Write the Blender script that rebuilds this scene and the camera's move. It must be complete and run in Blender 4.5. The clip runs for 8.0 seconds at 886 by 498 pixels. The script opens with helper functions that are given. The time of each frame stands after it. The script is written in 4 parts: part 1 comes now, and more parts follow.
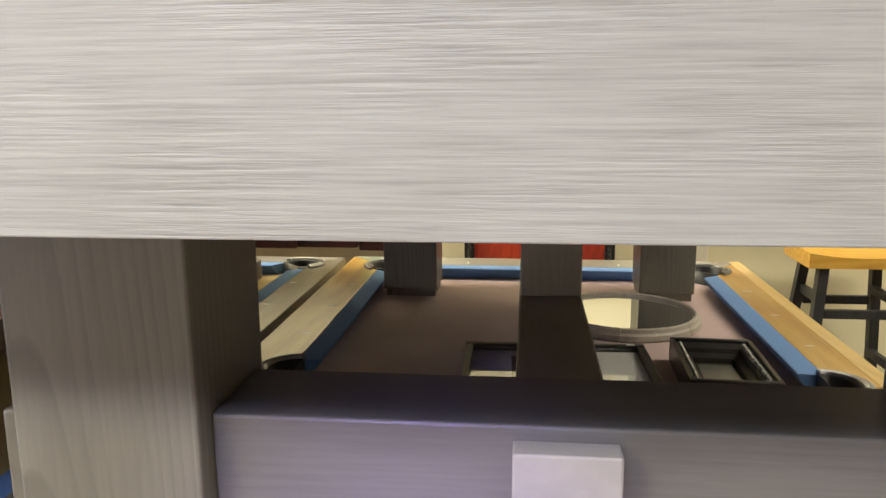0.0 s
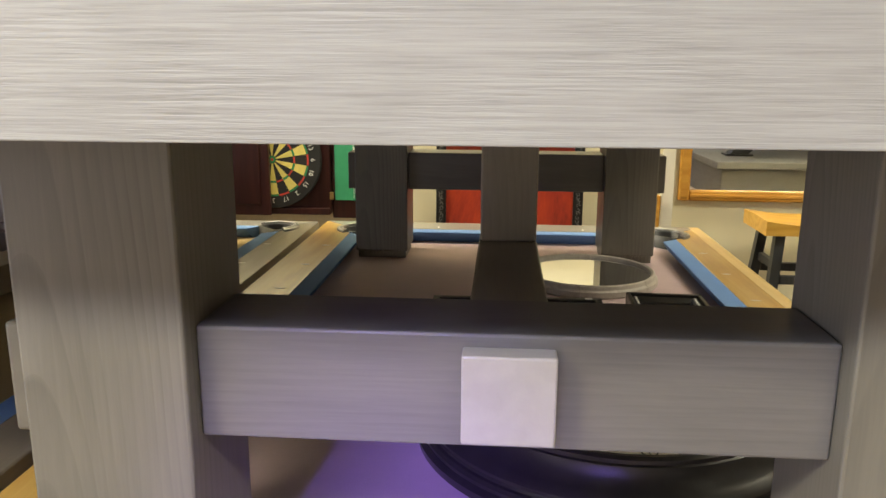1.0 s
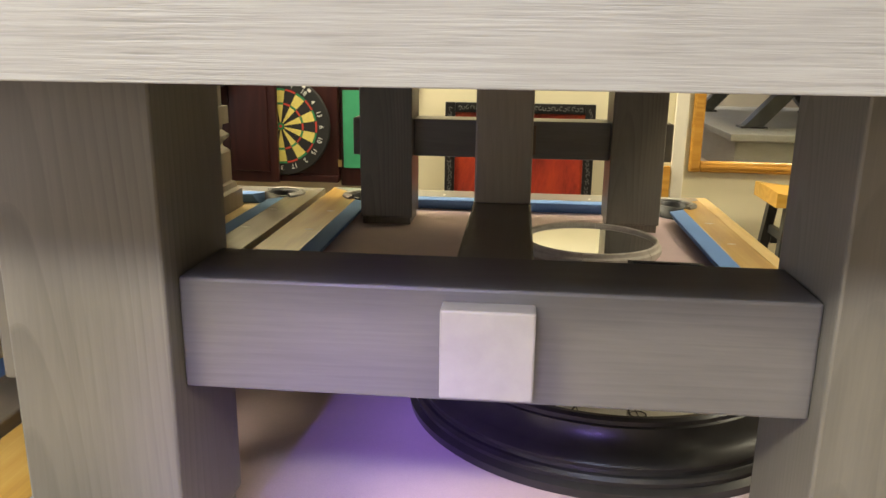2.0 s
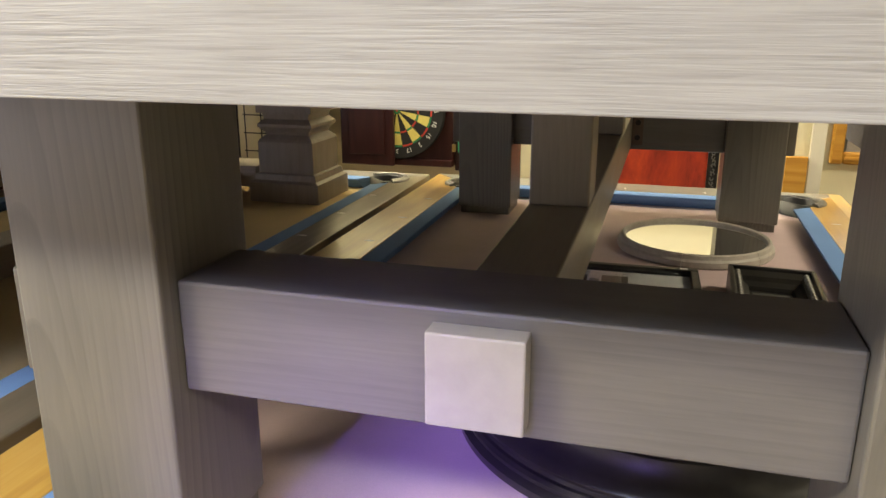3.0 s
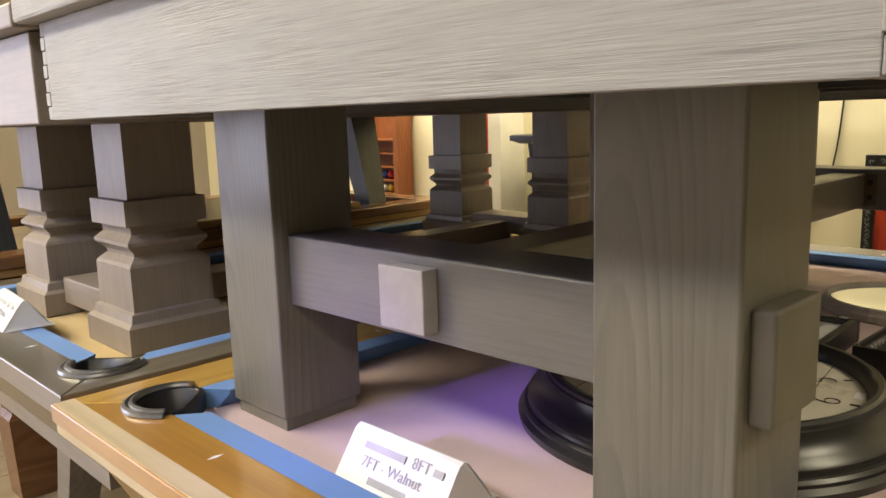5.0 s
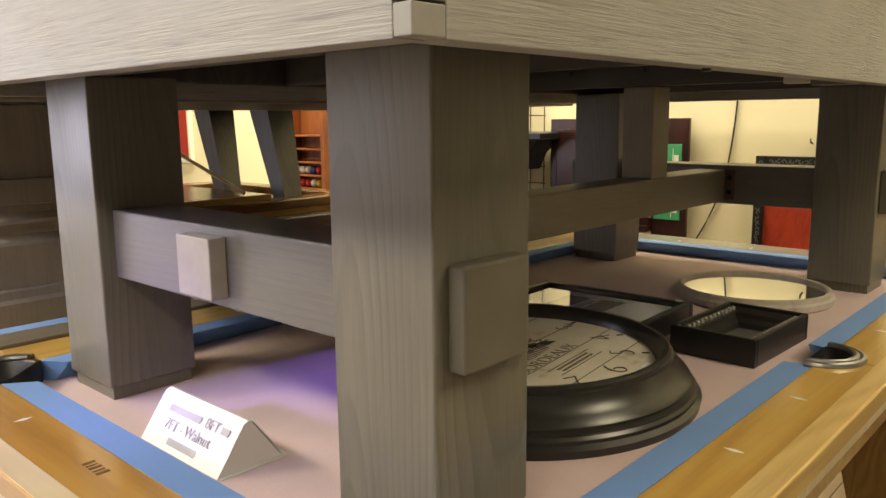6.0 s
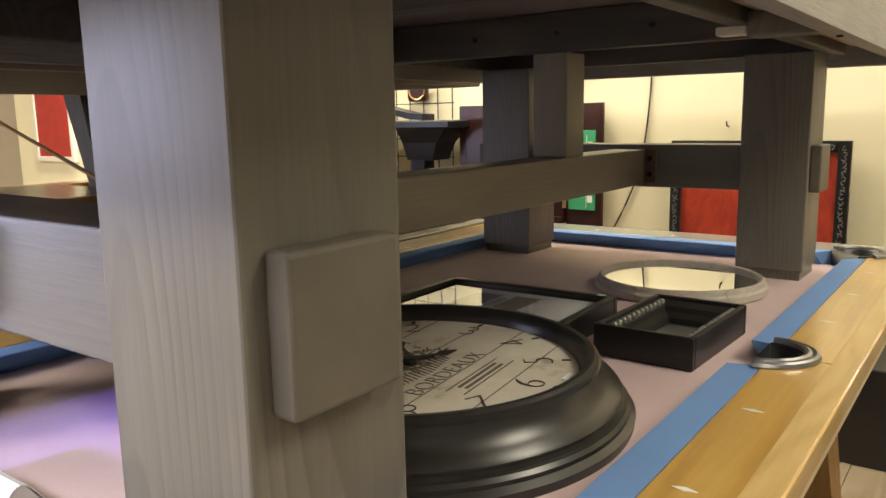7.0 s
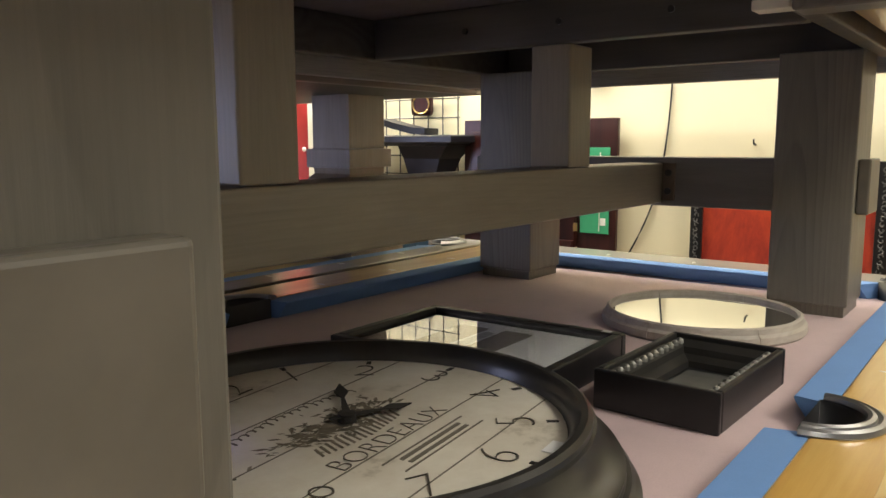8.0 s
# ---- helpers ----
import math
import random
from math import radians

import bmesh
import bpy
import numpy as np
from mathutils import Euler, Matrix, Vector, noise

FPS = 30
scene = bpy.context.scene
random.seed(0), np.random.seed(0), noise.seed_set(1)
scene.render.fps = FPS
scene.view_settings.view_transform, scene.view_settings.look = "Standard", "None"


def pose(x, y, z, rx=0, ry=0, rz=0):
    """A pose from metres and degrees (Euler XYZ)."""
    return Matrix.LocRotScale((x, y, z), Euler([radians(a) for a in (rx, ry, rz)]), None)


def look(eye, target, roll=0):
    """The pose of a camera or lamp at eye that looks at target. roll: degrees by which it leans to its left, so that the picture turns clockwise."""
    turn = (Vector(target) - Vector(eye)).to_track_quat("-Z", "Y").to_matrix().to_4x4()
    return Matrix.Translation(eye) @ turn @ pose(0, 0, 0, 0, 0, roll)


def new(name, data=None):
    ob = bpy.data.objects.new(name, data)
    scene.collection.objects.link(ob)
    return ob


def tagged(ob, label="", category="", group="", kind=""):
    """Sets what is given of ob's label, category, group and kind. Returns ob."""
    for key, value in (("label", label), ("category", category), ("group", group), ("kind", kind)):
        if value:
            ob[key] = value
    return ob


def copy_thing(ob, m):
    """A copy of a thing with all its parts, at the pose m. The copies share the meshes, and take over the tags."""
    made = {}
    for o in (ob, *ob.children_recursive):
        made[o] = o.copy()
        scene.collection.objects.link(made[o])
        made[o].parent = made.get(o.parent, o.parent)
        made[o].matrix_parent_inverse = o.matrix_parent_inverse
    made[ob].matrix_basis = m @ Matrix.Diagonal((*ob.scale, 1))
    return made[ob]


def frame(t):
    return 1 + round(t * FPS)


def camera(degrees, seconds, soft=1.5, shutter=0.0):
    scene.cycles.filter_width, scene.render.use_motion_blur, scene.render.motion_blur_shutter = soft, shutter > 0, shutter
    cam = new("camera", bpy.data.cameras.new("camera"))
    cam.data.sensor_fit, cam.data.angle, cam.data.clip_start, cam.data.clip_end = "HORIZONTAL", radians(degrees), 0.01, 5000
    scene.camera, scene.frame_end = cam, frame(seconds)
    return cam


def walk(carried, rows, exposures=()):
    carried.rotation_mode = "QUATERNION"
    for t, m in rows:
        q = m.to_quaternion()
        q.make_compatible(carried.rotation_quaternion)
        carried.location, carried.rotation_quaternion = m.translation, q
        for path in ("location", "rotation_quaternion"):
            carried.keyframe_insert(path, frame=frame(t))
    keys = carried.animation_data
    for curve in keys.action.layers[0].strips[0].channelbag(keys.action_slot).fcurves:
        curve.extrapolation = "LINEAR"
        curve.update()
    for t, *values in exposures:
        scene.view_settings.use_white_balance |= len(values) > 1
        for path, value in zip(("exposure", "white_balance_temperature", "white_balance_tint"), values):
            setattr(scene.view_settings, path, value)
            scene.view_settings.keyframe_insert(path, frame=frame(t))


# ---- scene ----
cam = camera(59.8, 8.0)
PATH = [
    (0, (-0.057, -0.47, 1.354), (-0.27, 1.481, 0.971), -0.4),
    (0.5, (-0.041, -0.516, 1.325), (-0.221, 1.435, 0.92), 0.2),
    (1, (-0.033, -0.557, 1.327), (-0.181, 1.388, 0.886), 0.3),
    (1.5, (-0.022, -0.574, 1.31), (-0.166, 1.362, 0.828), 0.4),
    (3, (0.113, -0.476, 1.328), (-0.419, 1.368, 0.766), -0.0),
    (3.5, (0.234, -0.456, 1.342), (-0.607, 1.273, 0.793), -2.3),
    (4, (0.398, -0.526, 1.303), (-0.726, 1.067, 0.856), -2.8),
    (5.3, (0.803, -0.558, 1.267), (-0.616, 0.814, 0.943), -1.5),
    (5.5, (0.864, -0.539, 1.259), (-0.549, 0.84, 0.941), -1.2),
    (6, (0.927, -0.449, 1.239), (-0.403, 1.007, 0.905), -0.6),
    (6.5, (0.856, -0.317, 1.205), (-0.347, 1.243, 0.862), -0.8),
    (7, (0.8, -0.213, 1.177), (-0.366, 1.377, 0.841), -1.1),
    (7.5, (0.734, -0.055, 1.142), (-0.454, 1.525, 0.837), -1.1),
    (8, (0.711, 0.031, 1.133), (-0.497, 1.601, 0.859), -0.2),
]
walk(cam, [(t, look(eye, target, roll)) for t, eye, target, roll in PATH], [(0.0, 0.08, 6200, 10), (1.5, 0.12, 6450, 10), (3.0, 0.18, 6550, 10), (4.0, 0.08, 6700, 10), (5.5, -0.27, 6850, 10), (6.0, -0.14, 7150, 10), (6.5, 0.06, 7050, 10), (7.0, 0.2, 6200, 14), (7.5, 0.3, 6250, 15), (8.0, 0.3, 5750, 15)])

# ---- world, sun and large lights ----
world = bpy.data.worlds.new("world")
scene.world = world
world.use_nodes = True
wn = world.node_tree.nodes
wl = world.node_tree.links
sky = wn.new("ShaderNodeTexSky")
sky.sky_type, sky.sun_disc = "NISHITA", False
sky.sun_elevation, sky.sun_rotation = radians(35), radians(200)
wl.new(sky.outputs[0], wn["Background"].inputs[0])
wn["Background"].inputs[1].default_value = 0.08


def area_lamp(name, eye, target, sx, sy, watts, colour):
    data = bpy.data.lights.new(name, "AREA")
    data.shape, data.size, data.size_y, data.energy, data.color = "RECTANGLE", sx, sy, watts, colour
    ob = new(name, data)
    ob.matrix_world = look(eye, target)
    return ob


WARM = (1.0, 0.90, 0.66)
COOL = (0.66, 0.74, 1.0)
VIOLET = (0.34, 0.22, 1.0)
# (x, y, watts, colour): warm tubes all over the shop, a cool one in front of the stacked tables
CEILING_LAMPS = [(-0.5, -2.1, 68, COOL), (1.35, -1.9, 46, WARM), (-2.1, -1.9, 145, WARM), (-3.9, -1.2, 110, WARM), (2.4, 1.2, 60, WARM), (-3.6, 2.3, 140, WARM), (-1.3, 2.5, 84, WARM), (0.8, 2.5, 27, WARM)]
# daylight in the opening of the shop window
area_lamp("shop_window_light", (-5.96, -3.0, 1.45), (0, -3.0, 1.45), 2.9, 1.8, 135, (0.76, 0.77, 1.0))
# violet accent spot whose beam slips in under the upper table
accent = bpy.data.lights.new("accent_spot", "SPOT")
accent.energy, accent.color, accent.spot_size, accent.spot_blend, accent.shadow_soft_size = 1150, VIOLET, radians(5.7), 1.0, 0.14
new("accent_spot_light", accent).matrix_world = look((-0.55, -3.3, 2.25), (-0.11, 0.38, 0.775))
for lx, ly, watts, colour in CEILING_LAMPS:
    area_lamp("ceiling_lamp_light", (lx, ly, 2.90), (lx, ly + 0.001, 0), 1.3, 0.5, watts, colour)


# ---- materials ----
def mat(name, rough=0.5, metal=0.0):
    m = bpy.data.materials.new(name)
    m.use_nodes = True
    b = m.node_tree.nodes["Principled BSDF"]
    b.inputs["Roughness"].default_value = rough
    b.inputs["Metallic"].default_value = metal
    return m, m.node_tree.nodes, m.node_tree.links, b


def ramp_node(n, stops):
    r = n.new("ShaderNodeValToRGB")
    e = r.color_ramp.elements
    while len(e) < len(stops):
        e.new(0.5)
    for k, (p, c) in zip(e, stops):
        k.position, k.color = p, (*c, 1)
    return r


def coords(n, l, scale, per_object=True):
    tc = n.new("ShaderNodeTexCoord")
    mp = n.new("ShaderNodeMapping")
    mp.inputs["Scale"].default_value = scale
    l.new(tc.outputs["Object"], mp.inputs["Vector"])
    if per_object:
        info = n.new("ShaderNodeObjectInfo")
        mul = n.new("ShaderNodeMath")
        mul.operation, mul.inputs[1].default_value = "MULTIPLY", 37.0
        l.new(info.outputs["Random"], mul.inputs[0])
        l.new(mul.outputs[0], mp.inputs["Location"])
    return mp


def noise_node(n, l, mp, scale, detail=6, rough=0.6, dist=0.0):
    t = n.new("ShaderNodeTexNoise")
    t.inputs["Scale"].default_value, t.inputs["Detail"].default_value = scale, detail
    t.inputs["Roughness"].default_value, t.inputs["Distortion"].default_value = rough, dist
    l.new(mp.outputs[0], t.inputs["Vector"])
    return t


def mix_node(n, l, kind, fac, a, b):
    m = n.new("ShaderNodeMixRGB")
    m.blend_type = kind
    for sock, v in zip(m.inputs, (fac, a, b)):
        if isinstance(v, (int, float)):
            sock.default_value = v
        elif isinstance(v, tuple):
            sock.default_value = (*v, 1)
        else:
            l.new(v, sock)
    return m


def bump_to(n, l, b, height, strength, dist=0.002):
    k = n.new("ShaderNodeBump")
    k.inputs["Strength"].default_value, k.inputs["Distance"].default_value = strength, dist
    l.new(height, k.inputs["Height"])
    l.new(k.outputs[0], b.inputs["Normal"])


STRETCH = {"x": (0.045, 1, 1), "y": (1, 0.045, 1), "z": (1, 1, 0.045)}


def wood(name, dark, mid, light, axis, rough=0.45, fine=150.0, rings=9.0, bump=0.35, streak=0.35):
    """Wood with long fibres along one axis, cathedral figure and pores."""
    m, n, l, b = mat(name, rough)
    mp = coords(n, l, STRETCH[axis])
    fibre = noise_node(n, l, mp, fine, 5, 0.7)
    wide = noise_node(n, l, coords(n, l, tuple(max(v, 0.13) for v in STRETCH[axis])), rings, 1.5, 0.4, 0.3)
    wave = n.new("ShaderNodeMath")
    wave.operation, wave.inputs[1].default_value = "MULTIPLY", 75.0
    l.new(wide.outputs[0], wave.inputs[0])
    sine = n.new("ShaderNodeMath")
    sine.operation = "SINE"
    l.new(wave.outputs[0], sine.inputs[0])
    half = n.new("ShaderNodeMath")
    half.operation, half.inputs[1].default_value, half.inputs[2].default_value = "MULTIPLY_ADD", 0.5, 0.5
    l.new(sine.outputs[0], half.inputs[0])
    figure = ramp_node(n, [(0.0, dark), (0.5, mid), (1.0, light)])
    blend = mix_node(n, l, "MIX", streak, fibre.outputs[0], half.outputs[0])
    l.new(blend.outputs[0], figure.inputs[0])
    cloud = noise_node(n, l, coords(n, l, (1, 1, 1)), 5.0, 3)
    shade = ramp_node(n, [(0.3, (0.86, 0.86, 0.86)), (0.7, (1.0, 1.0, 1.0))])
    l.new(cloud.outputs[0], shade.inputs[0])
    tint = mix_node(n, l, "MULTIPLY", 1.0, figure.outputs[0], shade.outputs[0])
    l.new(tint.outputs[0], b.inputs["Base Color"])
    bump_to(n, l, b, fibre.outputs[0], bump)
    return m


def brushed(name, dark, mid, light, axis):
    """Greywashed wood, brushed so that pale ridges and thin grooves run along the axis."""
    m, n, l, b = mat(name, 0.5)
    st = {"x": (0.030, 1, 1), "y": (1, 0.030, 1)}[axis]
    mp = coords(n, l, st)
    fibre = noise_node(n, l, mp, 560, 3, 0.6, 0.1)
    broad = noise_node(n, l, mp, 190, 4, 0.6, 0.25)
    blend = mix_node(n, l, "MIX", 0.45, fibre.outputs[0], broad.outputs[0])
    ramp = ramp_node(n, [(0.34, dark), (0.5, mid), (0.66, light)])
    l.new(blend.outputs[0], ramp.inputs[0])
    cloud = noise_node(n, l, coords(n, l, (1.0, 1, 2)), 7.0, 4)
    shade = ramp_node(n, [(0.3, (0.88, 0.87, 0.86)), (0.7, (1.0, 1.0, 1.0))])
    l.new(cloud.outputs[0], shade.inputs[0])
    tint = mix_node(n, l, "MULTIPLY", 1.0, ramp.outputs[0], shade.outputs[0])
    l.new(tint.outputs[0], b.inputs["Base Color"])
    groove = ramp_node(n, [(0.40, (0, 0, 0)), (0.62, (1, 1, 1))])
    l.new(blend.outputs[0], groove.inputs[0])
    patch = noise_node(n, l, coords(n, l, (0.5, 1, 1)), 6.0, 3)
    mask = ramp_node(n, [(0.40, (0.10, 0.10, 0.10)), (0.64, (1, 1, 1))])
    l.new(patch.outputs[0], mask.inputs[0])
    line = ramp_node(n, [(0.36, (0.66, 0.65, 0.65)), (0.42, (1, 1, 1))])
    l.new(blend.outputs[0], line.inputs[0])
    lines = mix_node(n, l, "MULTIPLY", mask.outputs[0], tint.outputs[0], line.outputs[0])
    l.new(lines.outputs[0], b.inputs["Base Color"])
    relief = mix_node(n, l, "MIX", mask.outputs[0], (1.0, 1.0, 1.0), groove.outputs[0])
    bump_to(n, l, b, relief.outputs[0], 0.6, 0.0012)
    return m


def satin(m, weight, rough):
    """A clear finish over a wood."""
    b = m.node_tree.nodes["Principled BSDF"]
    b.inputs["Coat Weight"].default_value, b.inputs["Coat Roughness"].default_value = weight, rough
    return m


def sawn(name, dark, mid, light, axis, tilt=(15, -12, 0), rings=46.0, rough=0.45, figure=0.45):
    """Greywashed plain-sawn wood: growth rings round a slanted heart give cathedral figure, with fine pores along the axis."""
    m, n, l, b = mat(name, rough)
    squeeze = {"x": (0.22, 1, 1), "y": (1, 0.22, 1), "z": (1, 1, 0.22)}[axis]
    tc = n.new("ShaderNodeTexCoord")
    info = n.new("ShaderNodeObjectInfo")
    off = n.new("ShaderNodeVectorMath")
    off.operation = "MULTIPLY_ADD"
    l.new(info.outputs["Random"], off.inputs[0])
    off.inputs[1].default_value, off.inputs[2].default_value = (0.05, -0.07, 0.4), (0.035, 0.02, 0.0)
    mp = n.new("ShaderNodeMapping")
    mp.inputs["Scale"].default_value = squeeze
    mp.inputs["Rotation"].default_value = tuple(radians(v) for v in tilt)
    l.new(tc.outputs["Object"], mp.inputs["Vector"])
    l.new(off.outputs[0], mp.inputs["Location"])
    wave = n.new("ShaderNodeTexWave")
    wave.wave_type, wave.rings_direction, wave.wave_profile = "RINGS", axis.upper(), "SAW"
    for key, v in (("Scale", rings), ("Distortion", 19.0), ("Detail", 2.0), ("Detail Scale", 0.11), ("Detail Roughness", 0.5)):
        wave.inputs[key].default_value = v
    l.new(mp.outputs[0], wave.inputs["Vector"])
    lines = ramp_node(n, [(0.0, light), (0.55, mid), (0.92, dark), (1.0, mid)])
    l.new(wave.outputs["Fac"], lines.inputs[0])
    where = noise_node(n, l, coords(n, l, squeeze), 9.0, 2)
    amount = ramp_node(n, [(0.40, (0.10, 0.10, 0.10)), (0.60, (figure, figure, figure))])
    l.new(where.outputs[0], amount.inputs[0])
    base = mix_node(n, l, "MIX", amount.outputs[0], mid, lines.outputs[0])
    fibre = noise_node(n, l, coords(n, l, STRETCH[axis]), 260.0, 4, 0.65)
    pores = ramp_node(n, [(0.34, (0.90, 0.90, 0.90)), (0.62, (1.03, 1.03, 1.03))])
    l.new(fibre.outputs[0], pores.inputs[0])
    grain = mix_node(n, l, "MULTIPLY", 0.8, base.outputs[0], pores.outputs[0])
    cloud = noise_node(n, l, coords(n, l, squeeze), 11.0, 5, 0.6, 0.4)
    shade = ramp_node(n, [(0.32, (0.80, 0.80, 0.81)), (0.70, (1.08, 1.07, 1.06))])
    l.new(cloud.outputs[0], shade.inputs[0])
    tint = mix_node(n, l, "MULTIPLY", 1.0, grain.outputs[0], shade.outputs[0])
    l.new(tint.outputs[0], b.inputs["Base Color"])
    gloss = ramp_node(n, [(0.35, (rough - 0.08,) * 3), (0.65, (rough + 0.10,) * 3)])
    l.new(cloud.outputs[0], gloss.inputs[0])
    l.new(gloss.outputs[0], b.inputs["Roughness"])
    bump_to(n, l, b, fibre.outputs[0], 0.12)
    return satin(m, 0.3, 0.32)


def plain(name, colour, rough=0.5, metal=0.0, vary=0.12, scale=20.0, bump=0.0, stretch=(1, 1, 1)):
    """Paint, plastic, metal or cloth with faint blotches and grain."""
    m, n, l, b = mat(name, rough, metal)
    t = noise_node(n, l, coords(n, l, stretch), scale, 5)
    r = ramp_node(n, [(0.3, tuple(c * (1 - vary) for c in colour)), (0.7, tuple(min(1, c * (1 + vary)) for c in colour))])
    l.new(t.outputs[0], r.inputs[0])
    l.new(r.outputs[0], b.inputs["Base Color"])
    if bump:
        f = noise_node(n, l, coords(n, l, (1, 1, 1)), scale * 12, 3)
        bump_to(n, l, b, f.outputs[0], bump, 0.001)
    return m


def cloth(name, colour, vary=0.1, sheen=0.25):
    m, n, l, b = mat(name, 0.95)
    t = noise_node(n, l, coords(n, l, (1, 1, 1)), 6.0, 5)
    w = noise_node(n, l, coords(n, l, (1, 1, 1)), 700.0, 2)
    mixed = mix_node(n, l, "MIX", 0.4, t.outputs[0], w.outputs[0])
    r = ramp_node(n, [(0.35, tuple(c * (1 - vary) for c in colour)), (0.65, tuple(min(1, c * (1 + vary)) for c in colour))])
    l.new(mixed.outputs[0], r.inputs[0])
    l.new(r.outputs[0], b.inputs["Base Color"])
    b.inputs["Sheen Weight"].default_value = sheen
    bump_to(n, l, b, w.outputs[0], 0.3, 0.0006)
    return m


GREY_X = brushed("greywash_apron_x", (0.30, 0.295, 0.279), (0.358, 0.353, 0.336), (0.40, 0.395, 0.377), "x")
GREY_Y = brushed("greywash_apron_y", (0.30, 0.295, 0.279), (0.358, 0.353, 0.336), (0.40, 0.395, 0.377), "y")
# the apron's greywash made darker: shade below the apron is in the colour
LEG_Z = sawn("shaded_greywash_leg", (0.097, 0.09, 0.073), (0.168, 0.157, 0.127), (0.205, 0.193, 0.16), "z")
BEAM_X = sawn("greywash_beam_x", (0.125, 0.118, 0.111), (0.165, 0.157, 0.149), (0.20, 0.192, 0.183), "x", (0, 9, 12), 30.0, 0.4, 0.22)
BEAM_Y = sawn("greywash_beam_y", (0.20, 0.178, 0.133), (0.27, 0.242, 0.185), (0.31, 0.28, 0.22), "y", (9, 0, 12), 30.0, 0.4, 0.22)
BLOCK = plain("greywash_end_grain", (0.36, 0.338, 0.32), 0.5, 0, 0.1, 18, 0.1)
FINGER = plain("greywash_finger", (0.315, 0.308, 0.29), 0.5, 0, 0.08, 25, 0.1)
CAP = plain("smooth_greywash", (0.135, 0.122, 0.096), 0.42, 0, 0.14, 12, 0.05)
POST = sawn("brown_post", (0.205, 0.175, 0.128), (0.275, 0.238, 0.175), (0.315, 0.275, 0.21), "z", figure=0.22)
FRAME_DARK = wood("dark_frame_wood", (0.05, 0.045, 0.04), (0.085, 0.078, 0.07), (0.12, 0.11, 0.10), "x", 0.5, 90, 6, 0.2)
SLATE = plain("slate_underside", (0.22, 0.19, 0.18), 0.8, 0, 0.15, 8, 0.1)
FELT = cloth("rose_felt", (0.56, 0.42, 0.43))
BLUE = cloth("blue_cushion_cloth", (0.135, 0.265, 0.56), 0.06, 0.04)
OAK_X = wood("walnut_rail_x", (0.28, 0.13, 0.035), (0.46, 0.245, 0.05), (0.58, 0.36, 0.10), "x", 0.3, 110, 5, 0.05, 0.3)
OAK_Y = wood("walnut_rail_y", (0.36, 0.19, 0.05), (0.57, 0.345, 0.08), (0.70, 0.48, 0.16), "y", 0.3, 110, 5, 0.05, 0.3)
satin(OAK_X, 0.7, 0.16)
satin(OAK_Y, 0.7, 0.16)
OAK_EDGE = wood("pale_rail_edge", (0.47, 0.36, 0.21), (0.60, 0.49, 0.32), (0.68, 0.58, 0.42), "x", 0.4, 120, 7, 0.12, 0.3)
EDGE_Y = wood("honey_rail_edge", (0.42, 0.27, 0.095), (0.60, 0.42, 0.16), (0.70, 0.53, 0.25), "y", 0.35, 120, 7, 0.1, 0.3)
OAK_Z = wood("walnut_leg", (0.22, 0.11, 0.03), (0.36, 0.2, 0.06), (0.45, 0.28, 0.1), "z", 0.4)
# far rails only: the wall's grey reflection is put into the wood colour
BACK_RAIL = satin(wood("back_rail_grey_sheen", (0.17, 0.155, 0.135), (0.23, 0.215, 0.19), (0.28, 0.265, 0.24), "x", 0.35, 110, 5, 0.05, 0.2), 0.7, 0.16)
PEARL = plain("pearl_inlay", (0.82, 0.80, 0.76), 0.25, 0, 0.05)
BLACK = plain("black_leather", (0.012, 0.012, 0.014), 0.35, 0, 0.2, 60, 0.2)
STEEL = plain("brushed_nickel", (0.27, 0.27, 0.28), 0.34, 0.9, 0.08, 40)
LT_RAIL_Y = wood("taupe_rail_y", (0.12, 0.10, 0.075), (0.17, 0.145, 0.11), (0.22, 0.19, 0.15), "y", 0.3, 120, 6, 0.1)
LT_RAIL_X = wood("taupe_rail_x", (0.10, 0.09, 0.07), (0.15, 0.13, 0.10), (0.19, 0.165, 0.13), "x", 0.3, 120, 6, 0.1)
satin(LT_RAIL_Y, 0.7, 0.18)
satin(LT_RAIL_X, 0.7, 0.18)
TAN = cloth("tan_felt", (0.50, 0.36, 0.15))
PED = wood("taupe_pedestal", (0.20, 0.165, 0.135), (0.28, 0.235, 0.20), (0.35, 0.30, 0.26), "z", 0.4, 130, 6, 0.2, 0.12)
PED_X = wood("taupe_base_x", (0.20, 0.165, 0.135), (0.28, 0.235, 0.20), (0.35, 0.30, 0.26), "x", 0.4, 130, 6, 0.2, 0.12)
PED_Y = wood("taupe_base_y", (0.20, 0.165, 0.135), (0.28, 0.235, 0.20), (0.35, 0.30, 0.26), "y", 0.4, 130, 6, 0.2, 0.12)
BROWN_Y = wood("chestnut_rail", (0.10, 0.045, 0.018), (0.17, 0.08, 0.032), (0.24, 0.125, 0.055), "y", 0.25, 110, 7, 0.1)
BROWN_EDGE = wood("honey_edge", (0.30, 0.16, 0.05), (0.40, 0.24, 0.085), (0.48, 0.31, 0.13), "y", 0.3, 110, 7, 0.1)
CHARCOAL = wood("charcoal_leg", (0.018, 0.02, 0.022), (0.032, 0.035, 0.038), (0.05, 0.053, 0.056), "z", 0.4, 120, 7, 0.1)
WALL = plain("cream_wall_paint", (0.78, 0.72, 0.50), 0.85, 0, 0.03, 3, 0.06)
# unseen side walls, kept dark so that little light bounces back from them
SHADE_WALL = plain("low_bounce_wall_umber", (0.20, 0.17, 0.13), 0.85, 0, 0.05, 3, 0.05)
